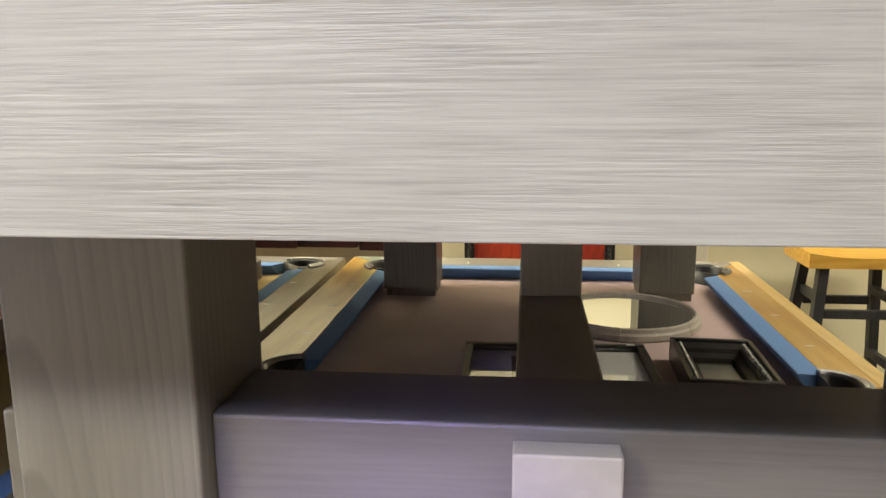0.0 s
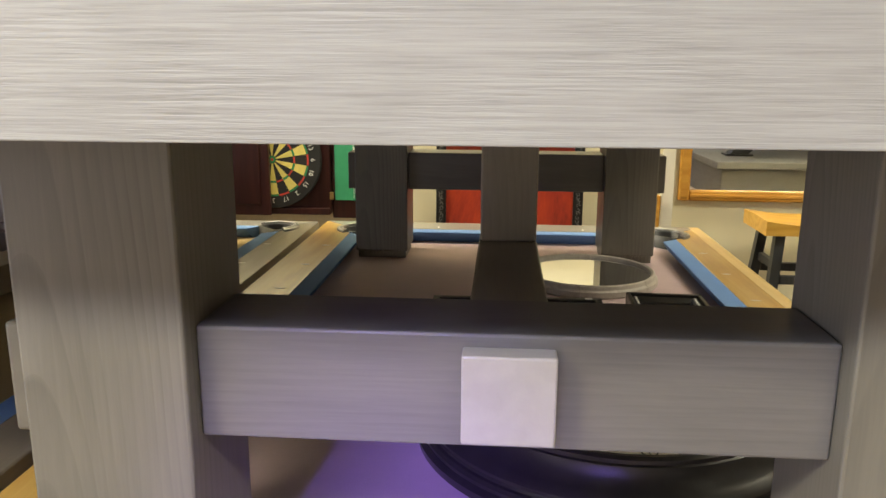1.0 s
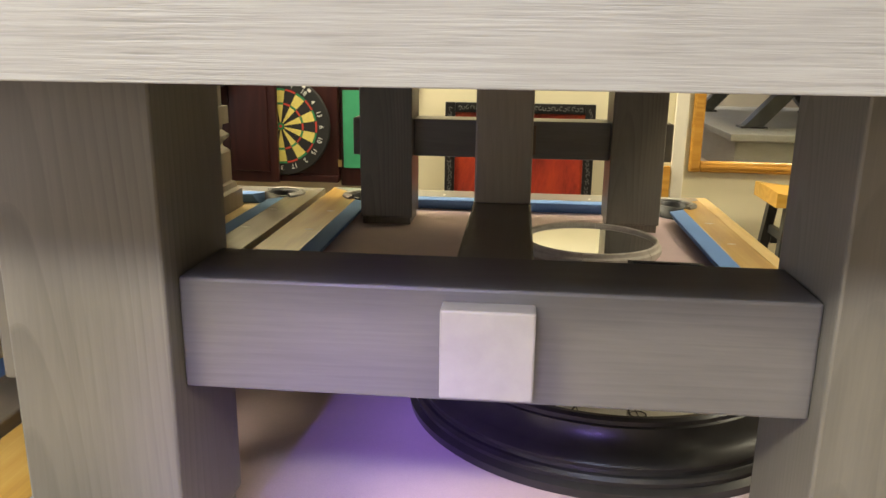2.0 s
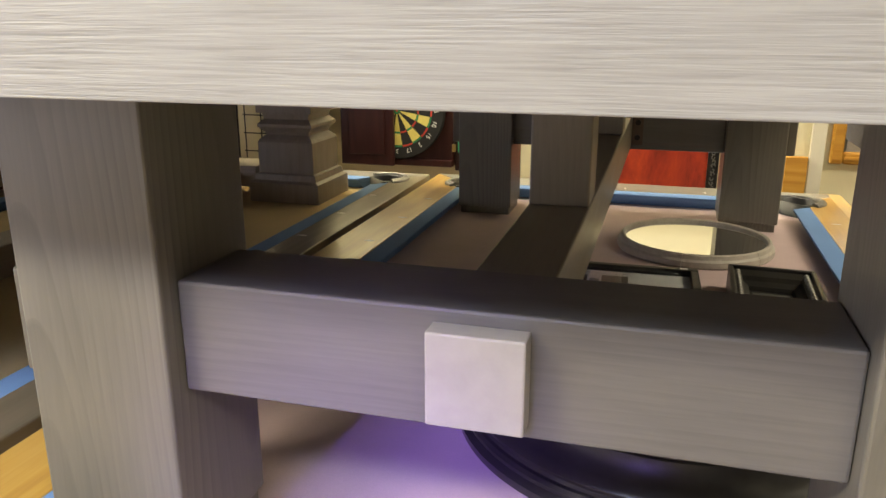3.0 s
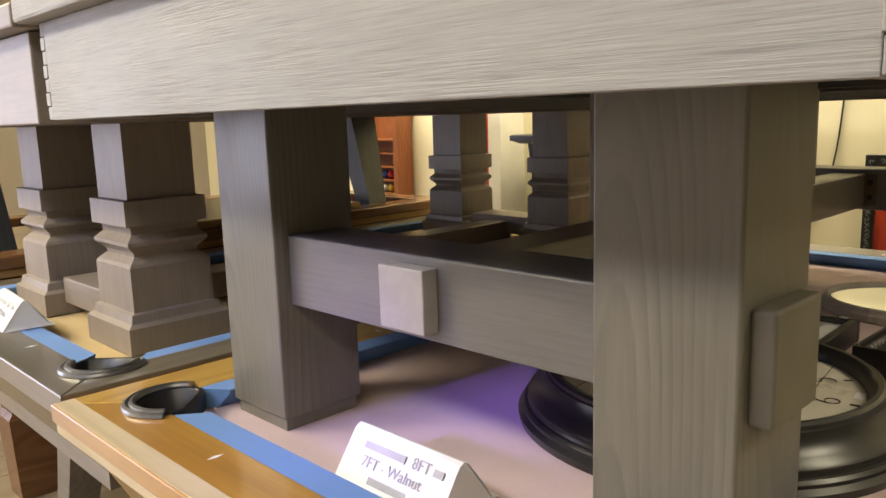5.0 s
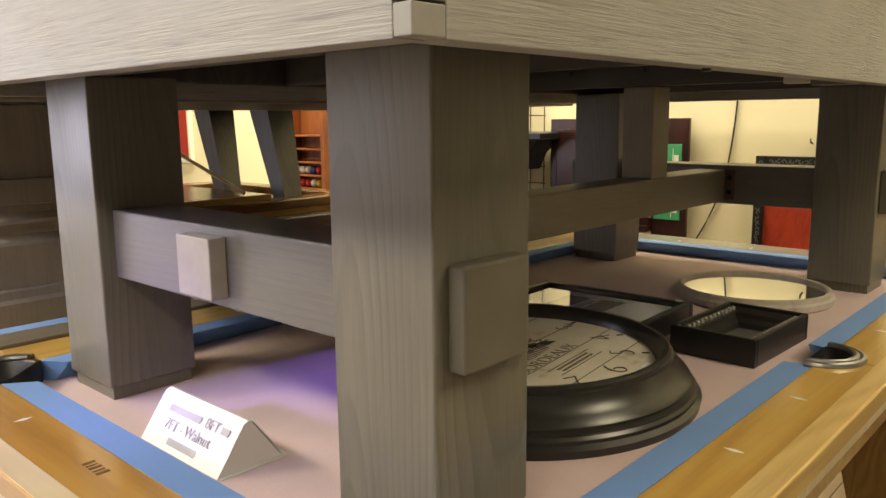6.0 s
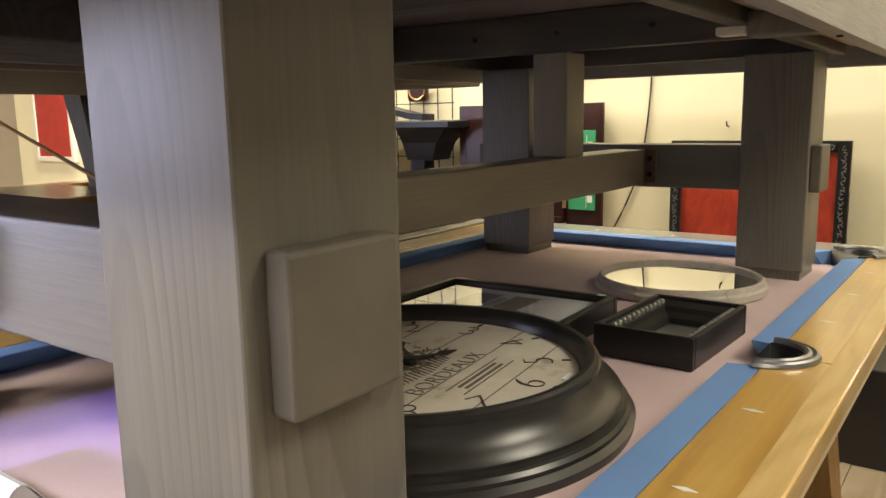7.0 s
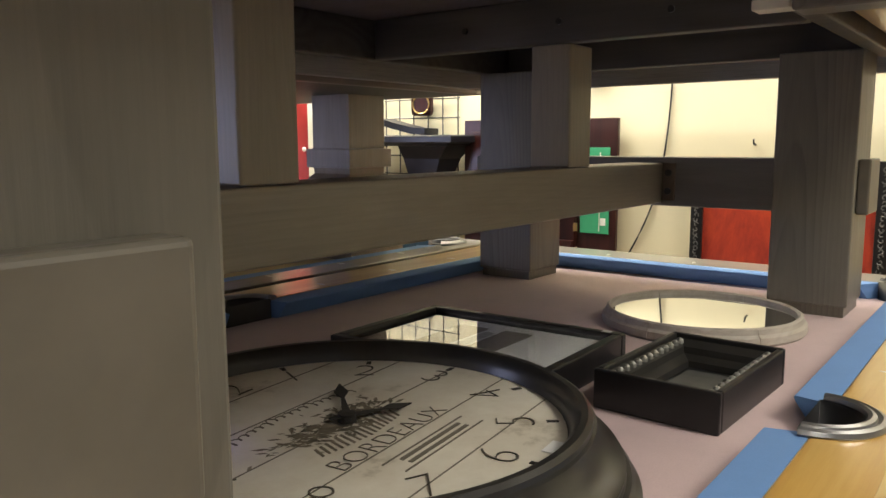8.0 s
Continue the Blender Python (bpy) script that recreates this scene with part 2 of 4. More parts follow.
CEIL = plain("ceiling_tile_grey", (0.42, 0.41, 0.38), 0.9, 0, 0.04, 12, 0.1)
TRIM = plain("white_trim_paint", (0.74, 0.71, 0.60), 0.5, 0, 0.04, 10)
PLANK = wood("pale_laminate", (0.16, 0.12, 0.08), (0.24, 0.185, 0.125), (0.31, 0.25, 0.175), "y", 0.35, 70, 5, 0.1, 0.4)
GAP = plain("dark_joint", (0.05, 0.04, 0.03), 0.9)
CLOCK = plain("black_clock_rim", (0.026, 0.025, 0.023), 0.3, 0.0, 0.25, 30, 0.05)
INK = plain("black_ink", (0.02, 0.018, 0.015), 0.7)
FADED = plain("faded_print", (0.16, 0.14, 0.11), 0.8)
PAPER = plain("white_card", (0.83, 0.83, 0.82), 0.7, 0, 0.02, 9)
MIRROR = plain("mirror_silver", (0.86, 0.87, 0.86), 0.015, 1.0, 0.01, 4)
WHITEWASH = wood("whitewashed_ring", (0.30, 0.25, 0.19), (0.50, 0.46, 0.40), (0.62, 0.59, 0.54), "y", 0.5, 60, 9, 0.2, 0.1)
BLACKFRAME = plain("black_frame", (0.014, 0.014, 0.015), 0.35, 0, 0.2, 40, 0.05)
BEAD = plain("worn_silver_bead", (0.33, 0.33, 0.31), 0.4, 0.6, 0.25, 80)
GOLD = wood("honey_gilt_frame", (0.38, 0.17, 0.025), (0.55, 0.28, 0.045), (0.68, 0.40, 0.09), "x", 0.25, 90, 6, 0.05)
STOOLTOP = wood("honey_stool_seat", (0.50, 0.26, 0.03), (0.66, 0.38, 0.06), (0.74, 0.48, 0.12), "x", 0.3, 100, 6, 0.08)
MAHOGANY = wood("mahogany_cabinet", (0.018, 0.005, 0.004), (0.036, 0.009, 0.008), (0.055, 0.016, 0.012), "z", 0.3, 110, 6, 0.08)
GREEN = plain("green_score_board", (0.05, 0.36, 0.17), 0.7, 0, 0.08, 14)
DBLACK = plain("board_black", (0.015, 0.015, 0.014), 0.8)
DYELLOW = plain("board_yellow", (0.72, 0.62, 0.16), 0.8, 0, 0.08, 60)
DRED = plain("board_red", (0.52, 0.05, 0.03), 0.8)
DGREEN = plain("board_green", (0.03, 0.24, 0.09), 0.8)
CHALK = plain("white_print", (0.80, 0.80, 0.74), 0.7)
BRASS = plain("brass_hinge", (0.55, 0.40, 0.16), 0.35, 0.9)
ORANGE = wood("cherry_shelf", (0.16, 0.045, 0.014), (0.235, 0.075, 0.022), (0.30, 0.11, 0.035), "z", 0.35)
REDPAINT = plain("red_cabinet_paint", (0.36, 0.025, 0.02), 0.35, 0, 0.15, 12)
WIRE = plain("black_wire", (0.02, 0.02, 0.02), 0.4)
NAVY = plain("slate_blue_plastic", (0.009, 0.010, 0.015), 0.35, 0, 0.15, 20)


def red_panel():
    m, n, l, b = mat("mottled_red_panel", 0.4)
    t = noise_node(n, l, coords(n, l, (1, 1, 0.35)), 7.0, 8, 0.7, 0.4)
    r = ramp_node(n, [(0.30, (0.09, 0.012, 0.01)), (0.48, (0.34, 0.035, 0.02)), (0.66, (0.58, 0.075, 0.025))])
    l.new(t.outputs[0], r.inputs[0])
    l.new(r.outputs[0], b.inputs["Base Color"])
    return m


def clock_face_mat():
    m, n, l, b = mat("aged_clock_face", 0.55)
    t = noise_node(n, l, coords(n, l, (1, 1, 1)), 9.0, 8, 0.7)
    r = ramp_node(n, [(0.28, (0.36, 0.31, 0.23)), (0.40, (0.66, 0.61, 0.51)), (0.7, (0.80, 0.77, 0.68))])
    l.new(t.outputs[0], r.inputs[0])
    l.new(r.outputs[0], b.inputs["Base Color"])
    return m


def glass_mat():
    m, n, l, b = mat("clear_glass", 0.0)
    b.inputs["Transmission Weight"].default_value = 1.0
    b.inputs["IOR"].default_value = 1.5
    return m


RED = red_panel()
FACE = clock_face_mat()
GLASS = glass_mat()


# ---- building helpers ----
def thing(name, label, category, at=(0, 0, 0), group="", kind=""):
    ob = new(name)
    ob.location = at
    ob.empty_display_size = 0.05
    return tagged(ob, label, category, group, kind)


def mesh_from(bm, name, material):
    bmesh.ops.recalc_face_normals(bm, faces=bm.faces)
    me = bpy.data.meshes.new(name)
    bm.to_mesh(me)
    bm.free()
    me.materials.append(material)
    return me


def part(name, bm, material, parent, label=""):
    ob = new(name, mesh_from(bm, name, material))
    ob.parent = parent
    if label:
        ob["label"] = label
    return ob


def single(name, bm, material, label="", category="", kind="", group=""):
    return tagged(new(name, mesh_from(bm, name, material)), label, category, group, kind)


def smooth(ob, angle=35):
    me = ob.data
    me.polygons.foreach_set("use_smooth", [True] * len(me.polygons))
    me.set_sharp_from_angle(angle=radians(angle))
    return ob


def box(x0, x1, y0, y1, z0, z1, bev=0.002, bm=None, seg=2):
    out = bm or bmesh.new()
    r = bmesh.ops.create_cube(out, size=1.0, matrix=Matrix.Translation(((x0 + x1) / 2, (y0 + y1) / 2, (z0 + z1) / 2)) @ Matrix.Diagonal((x1 - x0, y1 - y0, z1 - z0, 1)))
    if bev:
        edges = list({e for v in r["verts"] for e in v.link_edges})
        bmesh.ops.bevel(out, geom=edges, offset=bev, segments=seg, affect="EDGES", profile=0.5)
    return out


def prism(outline, z0, z1, bm=None, bev=0.0):
    """Upright prism over a plan outline."""
    out = bm or bmesh.new()
    lo = [out.verts.new((x, y, z0)) for x, y in outline]
    hi = [out.verts.new((x, y, z1)) for x, y in outline]
    out.faces.new(lo[::-1])
    top = out.faces.new(hi)
    for i in range(len(lo)):
        j = (i + 1) % len(lo)
        out.faces.new((lo[i], lo[j], hi[j], hi[i]))
    if bev:
        bmesh.ops.bevel(out, geom=list(top.edges), offset=bev, segments=2, affect="EDGES", profile=0.5)
    return out


def loft(rings, bm=None, caps=True):
    """Skin through closed rings of equally many points."""
    out = bm or bmesh.new()
    vs = [[out.verts.new(p) for p in ring] for ring in rings]
    k = len(vs[0])
    for a, b in zip(vs, vs[1:]):
        for i in range(k):
            j = (i + 1) % k
            out.faces.new((a[i], a[j], b[j], b[i]))
    if caps:
        out.faces.new(vs[0][::-1])
        out.faces.new(vs[-1])
    return out


def lathe(profile, cx=0, cy=0, seg=64, bm=None, caps=False):
    return loft([[(cx + r * math.cos(2 * math.pi * i / seg), cy + r * math.sin(2 * math.pi * i / seg), z) for i in range(seg)] for r, z in profile], bm, caps)


def square_turned(profile, cx=0, cy=0, bm=None):
    """A square post whose half width changes with height."""
    return loft([[(cx - h, cy - h, z), (cx + h, cy - h, z), (cx + h, cy + h, z), (cx - h, cy + h, z)] for h, z in profile], bm)


def tube(points, r, seg=8, bm=None):
    rings = []
    pts = [Vector(p) for p in points]
    for i, p in enumerate(pts):
        d = (pts[min(i + 1, len(pts) - 1)] - pts[max(i - 1, 0)]).normalized()
        u = d.cross(Vector((0, 0, 1)) if abs(d.z) < 0.9 else Vector((1, 0, 0))).normalized()
        v = d.cross(u)
        rings.append([p + r * (math.cos(a) * u + math.sin(a) * v) for a in (2 * math.pi * k / seg for k in range(seg))])
    return loft(rings, bm)


def disc(cx, cy, z, r, seg=48, bm=None):
    out = bm or bmesh.new()
    out.faces.new([out.verts.new((cx + r * math.cos(2 * math.pi * i / seg), cy + r * math.sin(2 * math.pi * i / seg), z)) for i in range(seg)])
    return out


def arc(cx, cy, r, a0, a1, n=14):
    return [(cx + r * math.cos(radians(a0 + (a1 - a0) * i / n)), cy + r * math.sin(radians(a0 + (a1 - a0) * i / n))) for i in range(n + 1)]


def words(text, size, material, parent, m, name="lettering", depth=0.0004, thin=0.0):
    """Flat lettering as a mesh, from the built-in font."""
    cu = bpy.data.curves.new(name, "FONT")
    cu.body, cu.size, cu.extrude, cu.align_x, cu.align_y = text, size, depth, "CENTER", "CENTER"
    cu.offset = -thin
    tmp = new("tmp_text", cu)
    bpy.context.view_layer.update()
    me = bpy.data.meshes.new_from_object(tmp.evaluated_get(bpy.context.evaluated_depsgraph_get()))
    bpy.data.objects.remove(tmp)
    bpy.data.curves.remove(cu)
    me.materials.clear()
    me.materials.append(material)
    ob = new(name, me)
    ob.parent = parent
    ob.matrix_local = m
    return ob


# ---- the room ----
XW, XE, YS, YN, ZC = -6.0, 3.6, -5.0, 3.0, 3.0
single("ground", box(XW - 30, XE + 30, YS - 40, YN + 30, -0.3, -0.06, 0), plain("asphalt_outside", (0.06, 0.06, 0.06), 0.9), "dark asphalt ground outside the shop", "ground", "structure")
floor = single("floor", box(XW, XE, YS, YN, -0.06, -0.004, 0), GAP, "pale wood laminate floor in long planks", "floor", "structure")
single("ceiling", box(XW, XE, YS, YN, ZC, ZC + 0.1, 0), CEIL, "dull grey tiled shop ceiling", "ceiling", "structure")
single("wall_north", box(XW - 0.12, XE + 0.12, YN, YN + 0.12, 0, ZC, 0), WALL, "cream painted wall behind the tables", "wall", "structure")
single("wall_east", box(XE, XE + 0.12, YS, YN, 0, ZC, 0), SHADE_WALL, "unseen side wall, dark umber to limit bounced light", "wall", "structure")
# unseen wall; its tone sets how much light bounces onto the table fronts
SAND = plain("bounce_wall_sand", (0.52, 0.47, 0.37), 0.85, 0, 0.05, 3, 0.05)
single("wall_south", box(XW - 0.12, XE + 0.12, YS - 0.12, YS, 0, ZC, 0), SAND, "unseen sand wall behind the camera, toned for bounced light", "wall", "structure")
west = thing("wall_west", "dark umber wall limiting bounced light, with a wide shop window", "wall", (0, 0, 0), "", "structure")
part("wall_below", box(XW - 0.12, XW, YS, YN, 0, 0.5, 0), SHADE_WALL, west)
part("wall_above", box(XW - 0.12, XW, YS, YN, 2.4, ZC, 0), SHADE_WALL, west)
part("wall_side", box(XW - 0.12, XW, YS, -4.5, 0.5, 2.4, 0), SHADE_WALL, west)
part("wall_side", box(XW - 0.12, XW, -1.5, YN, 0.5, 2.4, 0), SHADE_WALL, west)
window = thing("window_1", "wide shop window with a dark metal frame", "window", (XW, -3.0, 0.5), "", "structure")
DARK_METAL = plain("dark_window_metal", (0.05, 0.05, 0.055), 0.4)
for y0, y1, z0, z1 in ((-1.5, -1.45, 0, 1.9), (1.45, 1.5, 0, 1.9), (-0.02, 0.02, 0.0505, 1.8495), (-1.4495, 1.4495, 0, 0.05), (-1.4495, 1.4495, 1.85, 1.9)):
    part("window_frame", box(-0.09, -0.04, y0, y1, z0, z1, 0.003), DARK_METAL, window)
single("baseboard", box(XW, XE, YN - 0.014, YN, 0, 0.09, 0.003), TRIM, "white painted baseboard along the wall", "baseboard", "structure")
for lx, ly, watts, colour in CEILING_LAMPS:
    lamp = thing("ceiling_light", "white ceiling light fitting with a long box", "ceiling light", (lx, ly, ZC), "ceiling lights")
    part("housing", box(-0.64, 0.64, -0.17, 0.17, -0.07, -0.001, 0.01), CEIL, lamp)

spot = thing("accent_lamp", "small black ceiling spotlight", "spotlight", (-0.55, -3.3, ZC))
part("lamp_base", lathe([(0.05, -0.001), (0.05, -0.02), (0.0, -0.021)], 0, 0, 20), plain("black_lamp_metal", (0.02, 0.02, 0.02), 0.4), spot)
part("lamp_stem", tube([(0, 0, -0.0215), (0, 0, -0.60)], 0.01, 8), plain("grey_lamp_metal", (0.2, 0.2, 0.2), 0.4, 0.6), spot)

# ---- pool tables ----
FELT_Z, RAIL_Z = 0.775, 0.812


def corner_rail(hx, rail):
    """Plan outline of a rail on the low-y side, between two corner pockets; hx half play width."""
    px, py, pr = hx + 0.012, -0.012, 0.060
    b = 0.040
    end = math.sqrt(pr * pr - (b + py) ** 2)
    start = math.degrees(math.atan2(-b - py, -end))
    pts = [(-hx - rail, -rail), (hx + rail, -rail)]
    pts += arc(px, py, pr, -45, start, 10)
    left = [(-x, y) for x, y in arc(px, py, pr, -45, start, 10)][::-1]
    return pts + left


def long_rail(hx, ly, rail):
    """Plan outline of half a long rail on the high-x side, from the low-y corner pocket to the side pocket."""
    px, py, pr = hx + 0.012, -0.012, 0.060
    b = 0.040
    mid = ly / 2
    d = b - 0.012
    end = math.sqrt(pr * pr - d * d)
    a1 = math.degrees(math.atan2(end, d))
    pts = [(hx + rail, -rail + 0.0015), (hx + rail, mid - 0.0008)]
    spx, spr = hx + 0.030, 0.055
    e2 = math.sqrt(spr * spr - (b - 0.030) ** 2)
    s0 = math.degrees(math.atan2(-e2, b - 0.030))
    pts += [(spx + spr, mid - 0.0008)] + arc(spx, mid, spr, -1, s0, 8)
    return pts + arc(px, py, pr, a1, -44, 10)


def cushion(a, b, cut_a, cut_b, parent, horizontal_x=True, flip=1, at=0.0, material=None):
    """A cushion along one axis from a to b, nose at the offset 'at', back 40 mm behind it; cuts: how far the nose ends are set in."""
    prof = [(-0.040, RAIL_Z - 0.001, 0), (0.0075, RAIL_Z - 0.0015, 0.97), (0.009, RAIL_Z - 0.0035, 1), (0.006, RAIL_Z - 0.010, 1), (-0.016, FELT_Z - 0.002, 0.6), (-0.040, FELT_Z - 0.002, 0)]
    rings = []
    for e, cut, s in ((a, cut_a, 1), (b, cut_b, -1)):
        ring = []
        for o, z, k in prof:
            along, off = e + s * cut * k, at + flip * o
            ring.append((along, off, z) if horizontal_x else (off, along, z))
        rings.append(ring)
    return smooth(part("cushion", loft(rings), material or BLUE, parent), 30)


def pocket(cx, cy, out_angle, r, parent, spread=125):
    """A leather pocket with a two-line metal trim on its outer side."""
    holder = part("pocket", loft([[(cx + q * math.cos(t), cy + q * math.sin(t), z) for t in (radians(out_angle - spread + 2 * spread * i / 24) for i in range(25))] for q, z in ((r - 0.006, 0.70), (r - 0.006, RAIL_Z + 0.001), (r - 0.001, RAIL_Z + 0.004), (r + 0.004, RAIL_Z + 0.002), (r + 0.004, 0.70))], None, False), BLACK, parent, "black leather pocket")
    smooth(holder, 60)
    part("pocket_bottom", disc(cx, cy, 0.715, r - 0.004, 24), BLACK, holder)
    for q, z, rad in ((r + 0.005, RAIL_Z + 0.005, 0.0065), (r + 0.016, RAIL_Z + 0.002, 0.007)):
        pts = [(x, y, z) for x, y in arc(cx, cy, q, out_angle - min(spread - 4, 98), out_angle + min(spread - 4, 98), 22)]
        smooth(part("trim_ring", tube(pts, rad, 8), STEEL, holder, "brushed metal trim"))
    return holder


def inlay(x, y, along_x, parent):
    a, b = (0.013, 0.0045) if along_x else (0.0045, 0.013)
    part("diamond_inlay", prism([(x - a, y), (x, y - b), (x + a, y), (x, y + b)], RAIL_Z - 0.001, RAIL_Z + 0.0006), PEARL, parent, "white pearl diamond inlay")


def pool_table(label, hx, ly, rail, felt, mat_x, mat_y, edge, at, body_mat, leg_mat):
    t = thing("pool_table", label, "pool table", at)
    part("playing_surface", box(-hx - 0.05, hx + 0.05, -0.05, ly + 0.05, FELT_Z - 0.045, FELT_Z, 0), felt, t)
    for s in (1, -1):
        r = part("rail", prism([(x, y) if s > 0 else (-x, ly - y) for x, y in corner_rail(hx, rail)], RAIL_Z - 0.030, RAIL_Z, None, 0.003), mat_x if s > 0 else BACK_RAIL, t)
        for k in (-1, 1) if s > 0 else (-1, 0, 1):
            inlay(k * hx / 2, (-rail * 0.47) if s > 0 else ly + rail * 0.47, False, r)
        for q in (1, -1):
            o = [(q * x, y if s > 0 else ly - y) for x, y in long_rail(hx, ly, rail)]
            r = part("rail", prism(o, RAIL_Z - 0.030, RAIL_Z, None, 0.003), mat_y, t)
            for k in (1, 2, 3):
                y = k * ly / 8
                inlay(q * (hx + rail * 0.47), y if s > 0 else ly - y, True, r)
    cut = 0.035
    cushion(-hx + 0.048, hx - 0.048, cut, cut, t, True, 1, 0.0)
    cushion(-hx + 0.048, hx - 0.048, cut, cut, t, True, -1, ly)
    for q in (1, -1):
        cushion(0.048, ly / 2 - 0.058, cut, 0.012, t, False, -q, q * hx)
        cushion(ly / 2 + 0.058, ly - 0.048, 0.012, cut, t, False, -q, q * hx)
    for q in (1, -1):
        pocket(q * (hx + 0.012), -0.012, -45 if q > 0 else -135, 0.060, t)
        pocket(q * (hx + 0.012), ly + 0.012, 45 if q > 0 else 135, 0.060, t)
        pocket(q * (hx + 0.030), ly / 2, 0 if q > 0 else 180, 0.055, t, 95)
    strip = 0.038
    for o in ((-hx - rail + 0.003, hx + rail - 0.003, -rail + 0.003, -rail + strip), (hx + rail - strip, hx + rail - 0.003, -rail + strip + 0.0003, ly + rail - 0.003)):
        if edge is not mat_x:
            part("edge_strip", box(*o, RAIL_Z - 0.001, RAIL_Z + 0.0007, 0.0003, None, 1), edge if o[1] - o[0] > 1 else EDGE_Y, t, "pale wood edge strip")
    # rail edge band, then sides that lean inwards below it
    w, e = hx + rail - 0.004, -rail + 0.004
    f = ly + rail - 0.004
    for nm, o in (("rail_edge", (-w, w, e, e + 0.02)), ("rail_edge", (-w, w, f - 0.02, f)), ("rail_edge", (-w, -w + 0.02, e + 0.0205, f - 0.0205)), ("rail_edge", (w - 0.02, w, e + 0.0205, f - 0.0205))):
        part(nm, box(*o, RAIL_Z - 0.052, RAIL_Z - 0.0305, 0.002), edge, t)
    i = 0.10
    rings = [[(-w + d, e + d, z), (w - d, e + d, z), (w - d, f - d, z), (-w + d, f - d, z)] for d, z in ((0.022, RAIL_Z - 0.053), (i, 0.60), (i, 0.56))]
    part("apron", loft(rings), body_mat, t)
    for q in (1, -1):
        for yy in (0.28, ly - 0.28):
            k = 1 if yy > ly / 2 else -1
            x1, x0 = q * (hx - 0.06), q * (hx + 0.02)
            y1, y0 = yy, yy + k * 0.06
            part("leg", loft([[(x0 - 0.045, y0 - 0.045, 0), (x0 + 0.045, y0 - 0.045, 0), (x0 + 0.045, y0 + 0.045, 0), (x0 - 0.045, y0 + 0.045, 0)], [(x1 - 0.07, y1 - 0.07, 0.558), (x1 + 0.07, y1 - 0.07, 0.558), (x1 + 0.07, y1 + 0.07, 0.558), (x1 - 0.07, y1 + 0.07, 0.558)]]), leg_mat, t)
    return t


pool_table("honey walnut pool table with rose felt and blue cushions", 0.495, 1.98, 0.16, FELT, OAK_X, OAK_Y, OAK_EDGE, (0, 0, 0), OAK_X, OAK_Z)
mark = bpy.data.objects["pool_table"]
for dx, w in ((-0.022, 0.006), (-0.012, 0.003), (-0.003, 0.006), (0.008, 0.004), (0.018, 0.007)):
    part("maker_mark", box(-0.006 + dx - w / 2, -0.006 + dx + w / 2, -0.083, -0.069 + 0.4 * w, RAIL_Z + 0.0002, RAIL_Z + 0.0006, 0), BROWN_Y, mark)
pool_table("taupe wood pool table with tan felt and blue cushions", 0.495, 1.98, 0.135, TAN, LT_RAIL_X, LT_RAIL_Y, LT_RAIL_X, (-1.312, 0.0, 0), LT_RAIL_X, LT_RAIL_X)

# ---- greywashed table standing on the felt ----
upper = thing("pool_table", "greywashed wood pool table standing on another table", "pool table", (0, 0, FELT_Z))
UZ = FELT_Z
LX0, LX1, RX0, RX1 = -0.476, -0.317, 0.271, 0.426
LEG_D = 0.156
AX0, AX1, AY0, AY1, AB = -0.640, 0.598, -0.114, 2.085, 1.287 - UZ
TOPZ = 1.311 - UZ


def upper_part(name, bm, material, parent=None, label=""):
    return part(name, bm, material, parent or upper, label)


for y0 in (0.086, 1.738):
    for x0, x1, out in ((LX0, LX1, -1), (RX0, RX1, 1)):
        w, d = (x1 - x0) / 2, LEG_D / 2
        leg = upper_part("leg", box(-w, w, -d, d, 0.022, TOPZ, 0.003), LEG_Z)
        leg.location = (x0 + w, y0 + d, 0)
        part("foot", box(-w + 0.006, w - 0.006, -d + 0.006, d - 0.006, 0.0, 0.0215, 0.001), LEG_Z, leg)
        xs = (w + 0.0005, w + 0.024) if out > 0 else (-w - 0.024, -w - 0.0005)
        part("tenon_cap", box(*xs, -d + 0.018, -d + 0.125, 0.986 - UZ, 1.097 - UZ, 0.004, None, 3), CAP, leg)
    yc0, yc1 = (0.111, 0.223) if y0 < 1 else (1.767, 1.879)
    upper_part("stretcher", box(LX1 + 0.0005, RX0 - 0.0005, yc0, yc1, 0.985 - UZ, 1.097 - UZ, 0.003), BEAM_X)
upper_part("tenon_block", box(-0.065, 0.020, 0.084, 0.1105, 1.0 - UZ, 1.085 - UZ, 0.002), BLOCK, None, "pale square block end")
upper_part("long_beam", box(-0.065, 0.021, 0.2235, 1.7665, 0.992 - UZ, 1.085 - UZ, 0.003), BEAM_Y)
for y0 in (0.566, 1.312):
    upper_part("post", box(-0.0415, 0.0415, -0.043, 0.043, 1.0855 - UZ, TOPZ, 0.003), POST).location = (-0.0215, y0 + 0.043, 0)
plate = upper_part("metal_bracket", box(0.0215, 0.052, 1.7605, 1.7665, 0.998 - UZ, 1.084 - UZ, 0.001), plain("bronze_bracket", (0.16, 0.12, 0.09), 0.45, 0.5), None, "bronze corner bracket")
for z in (1.020, 1.062):
    part("bolt", tube([(0.037, 1.7606, z - UZ), (0.037, 1.756, z - UZ)], 0.008, 8), BLACK, plate)
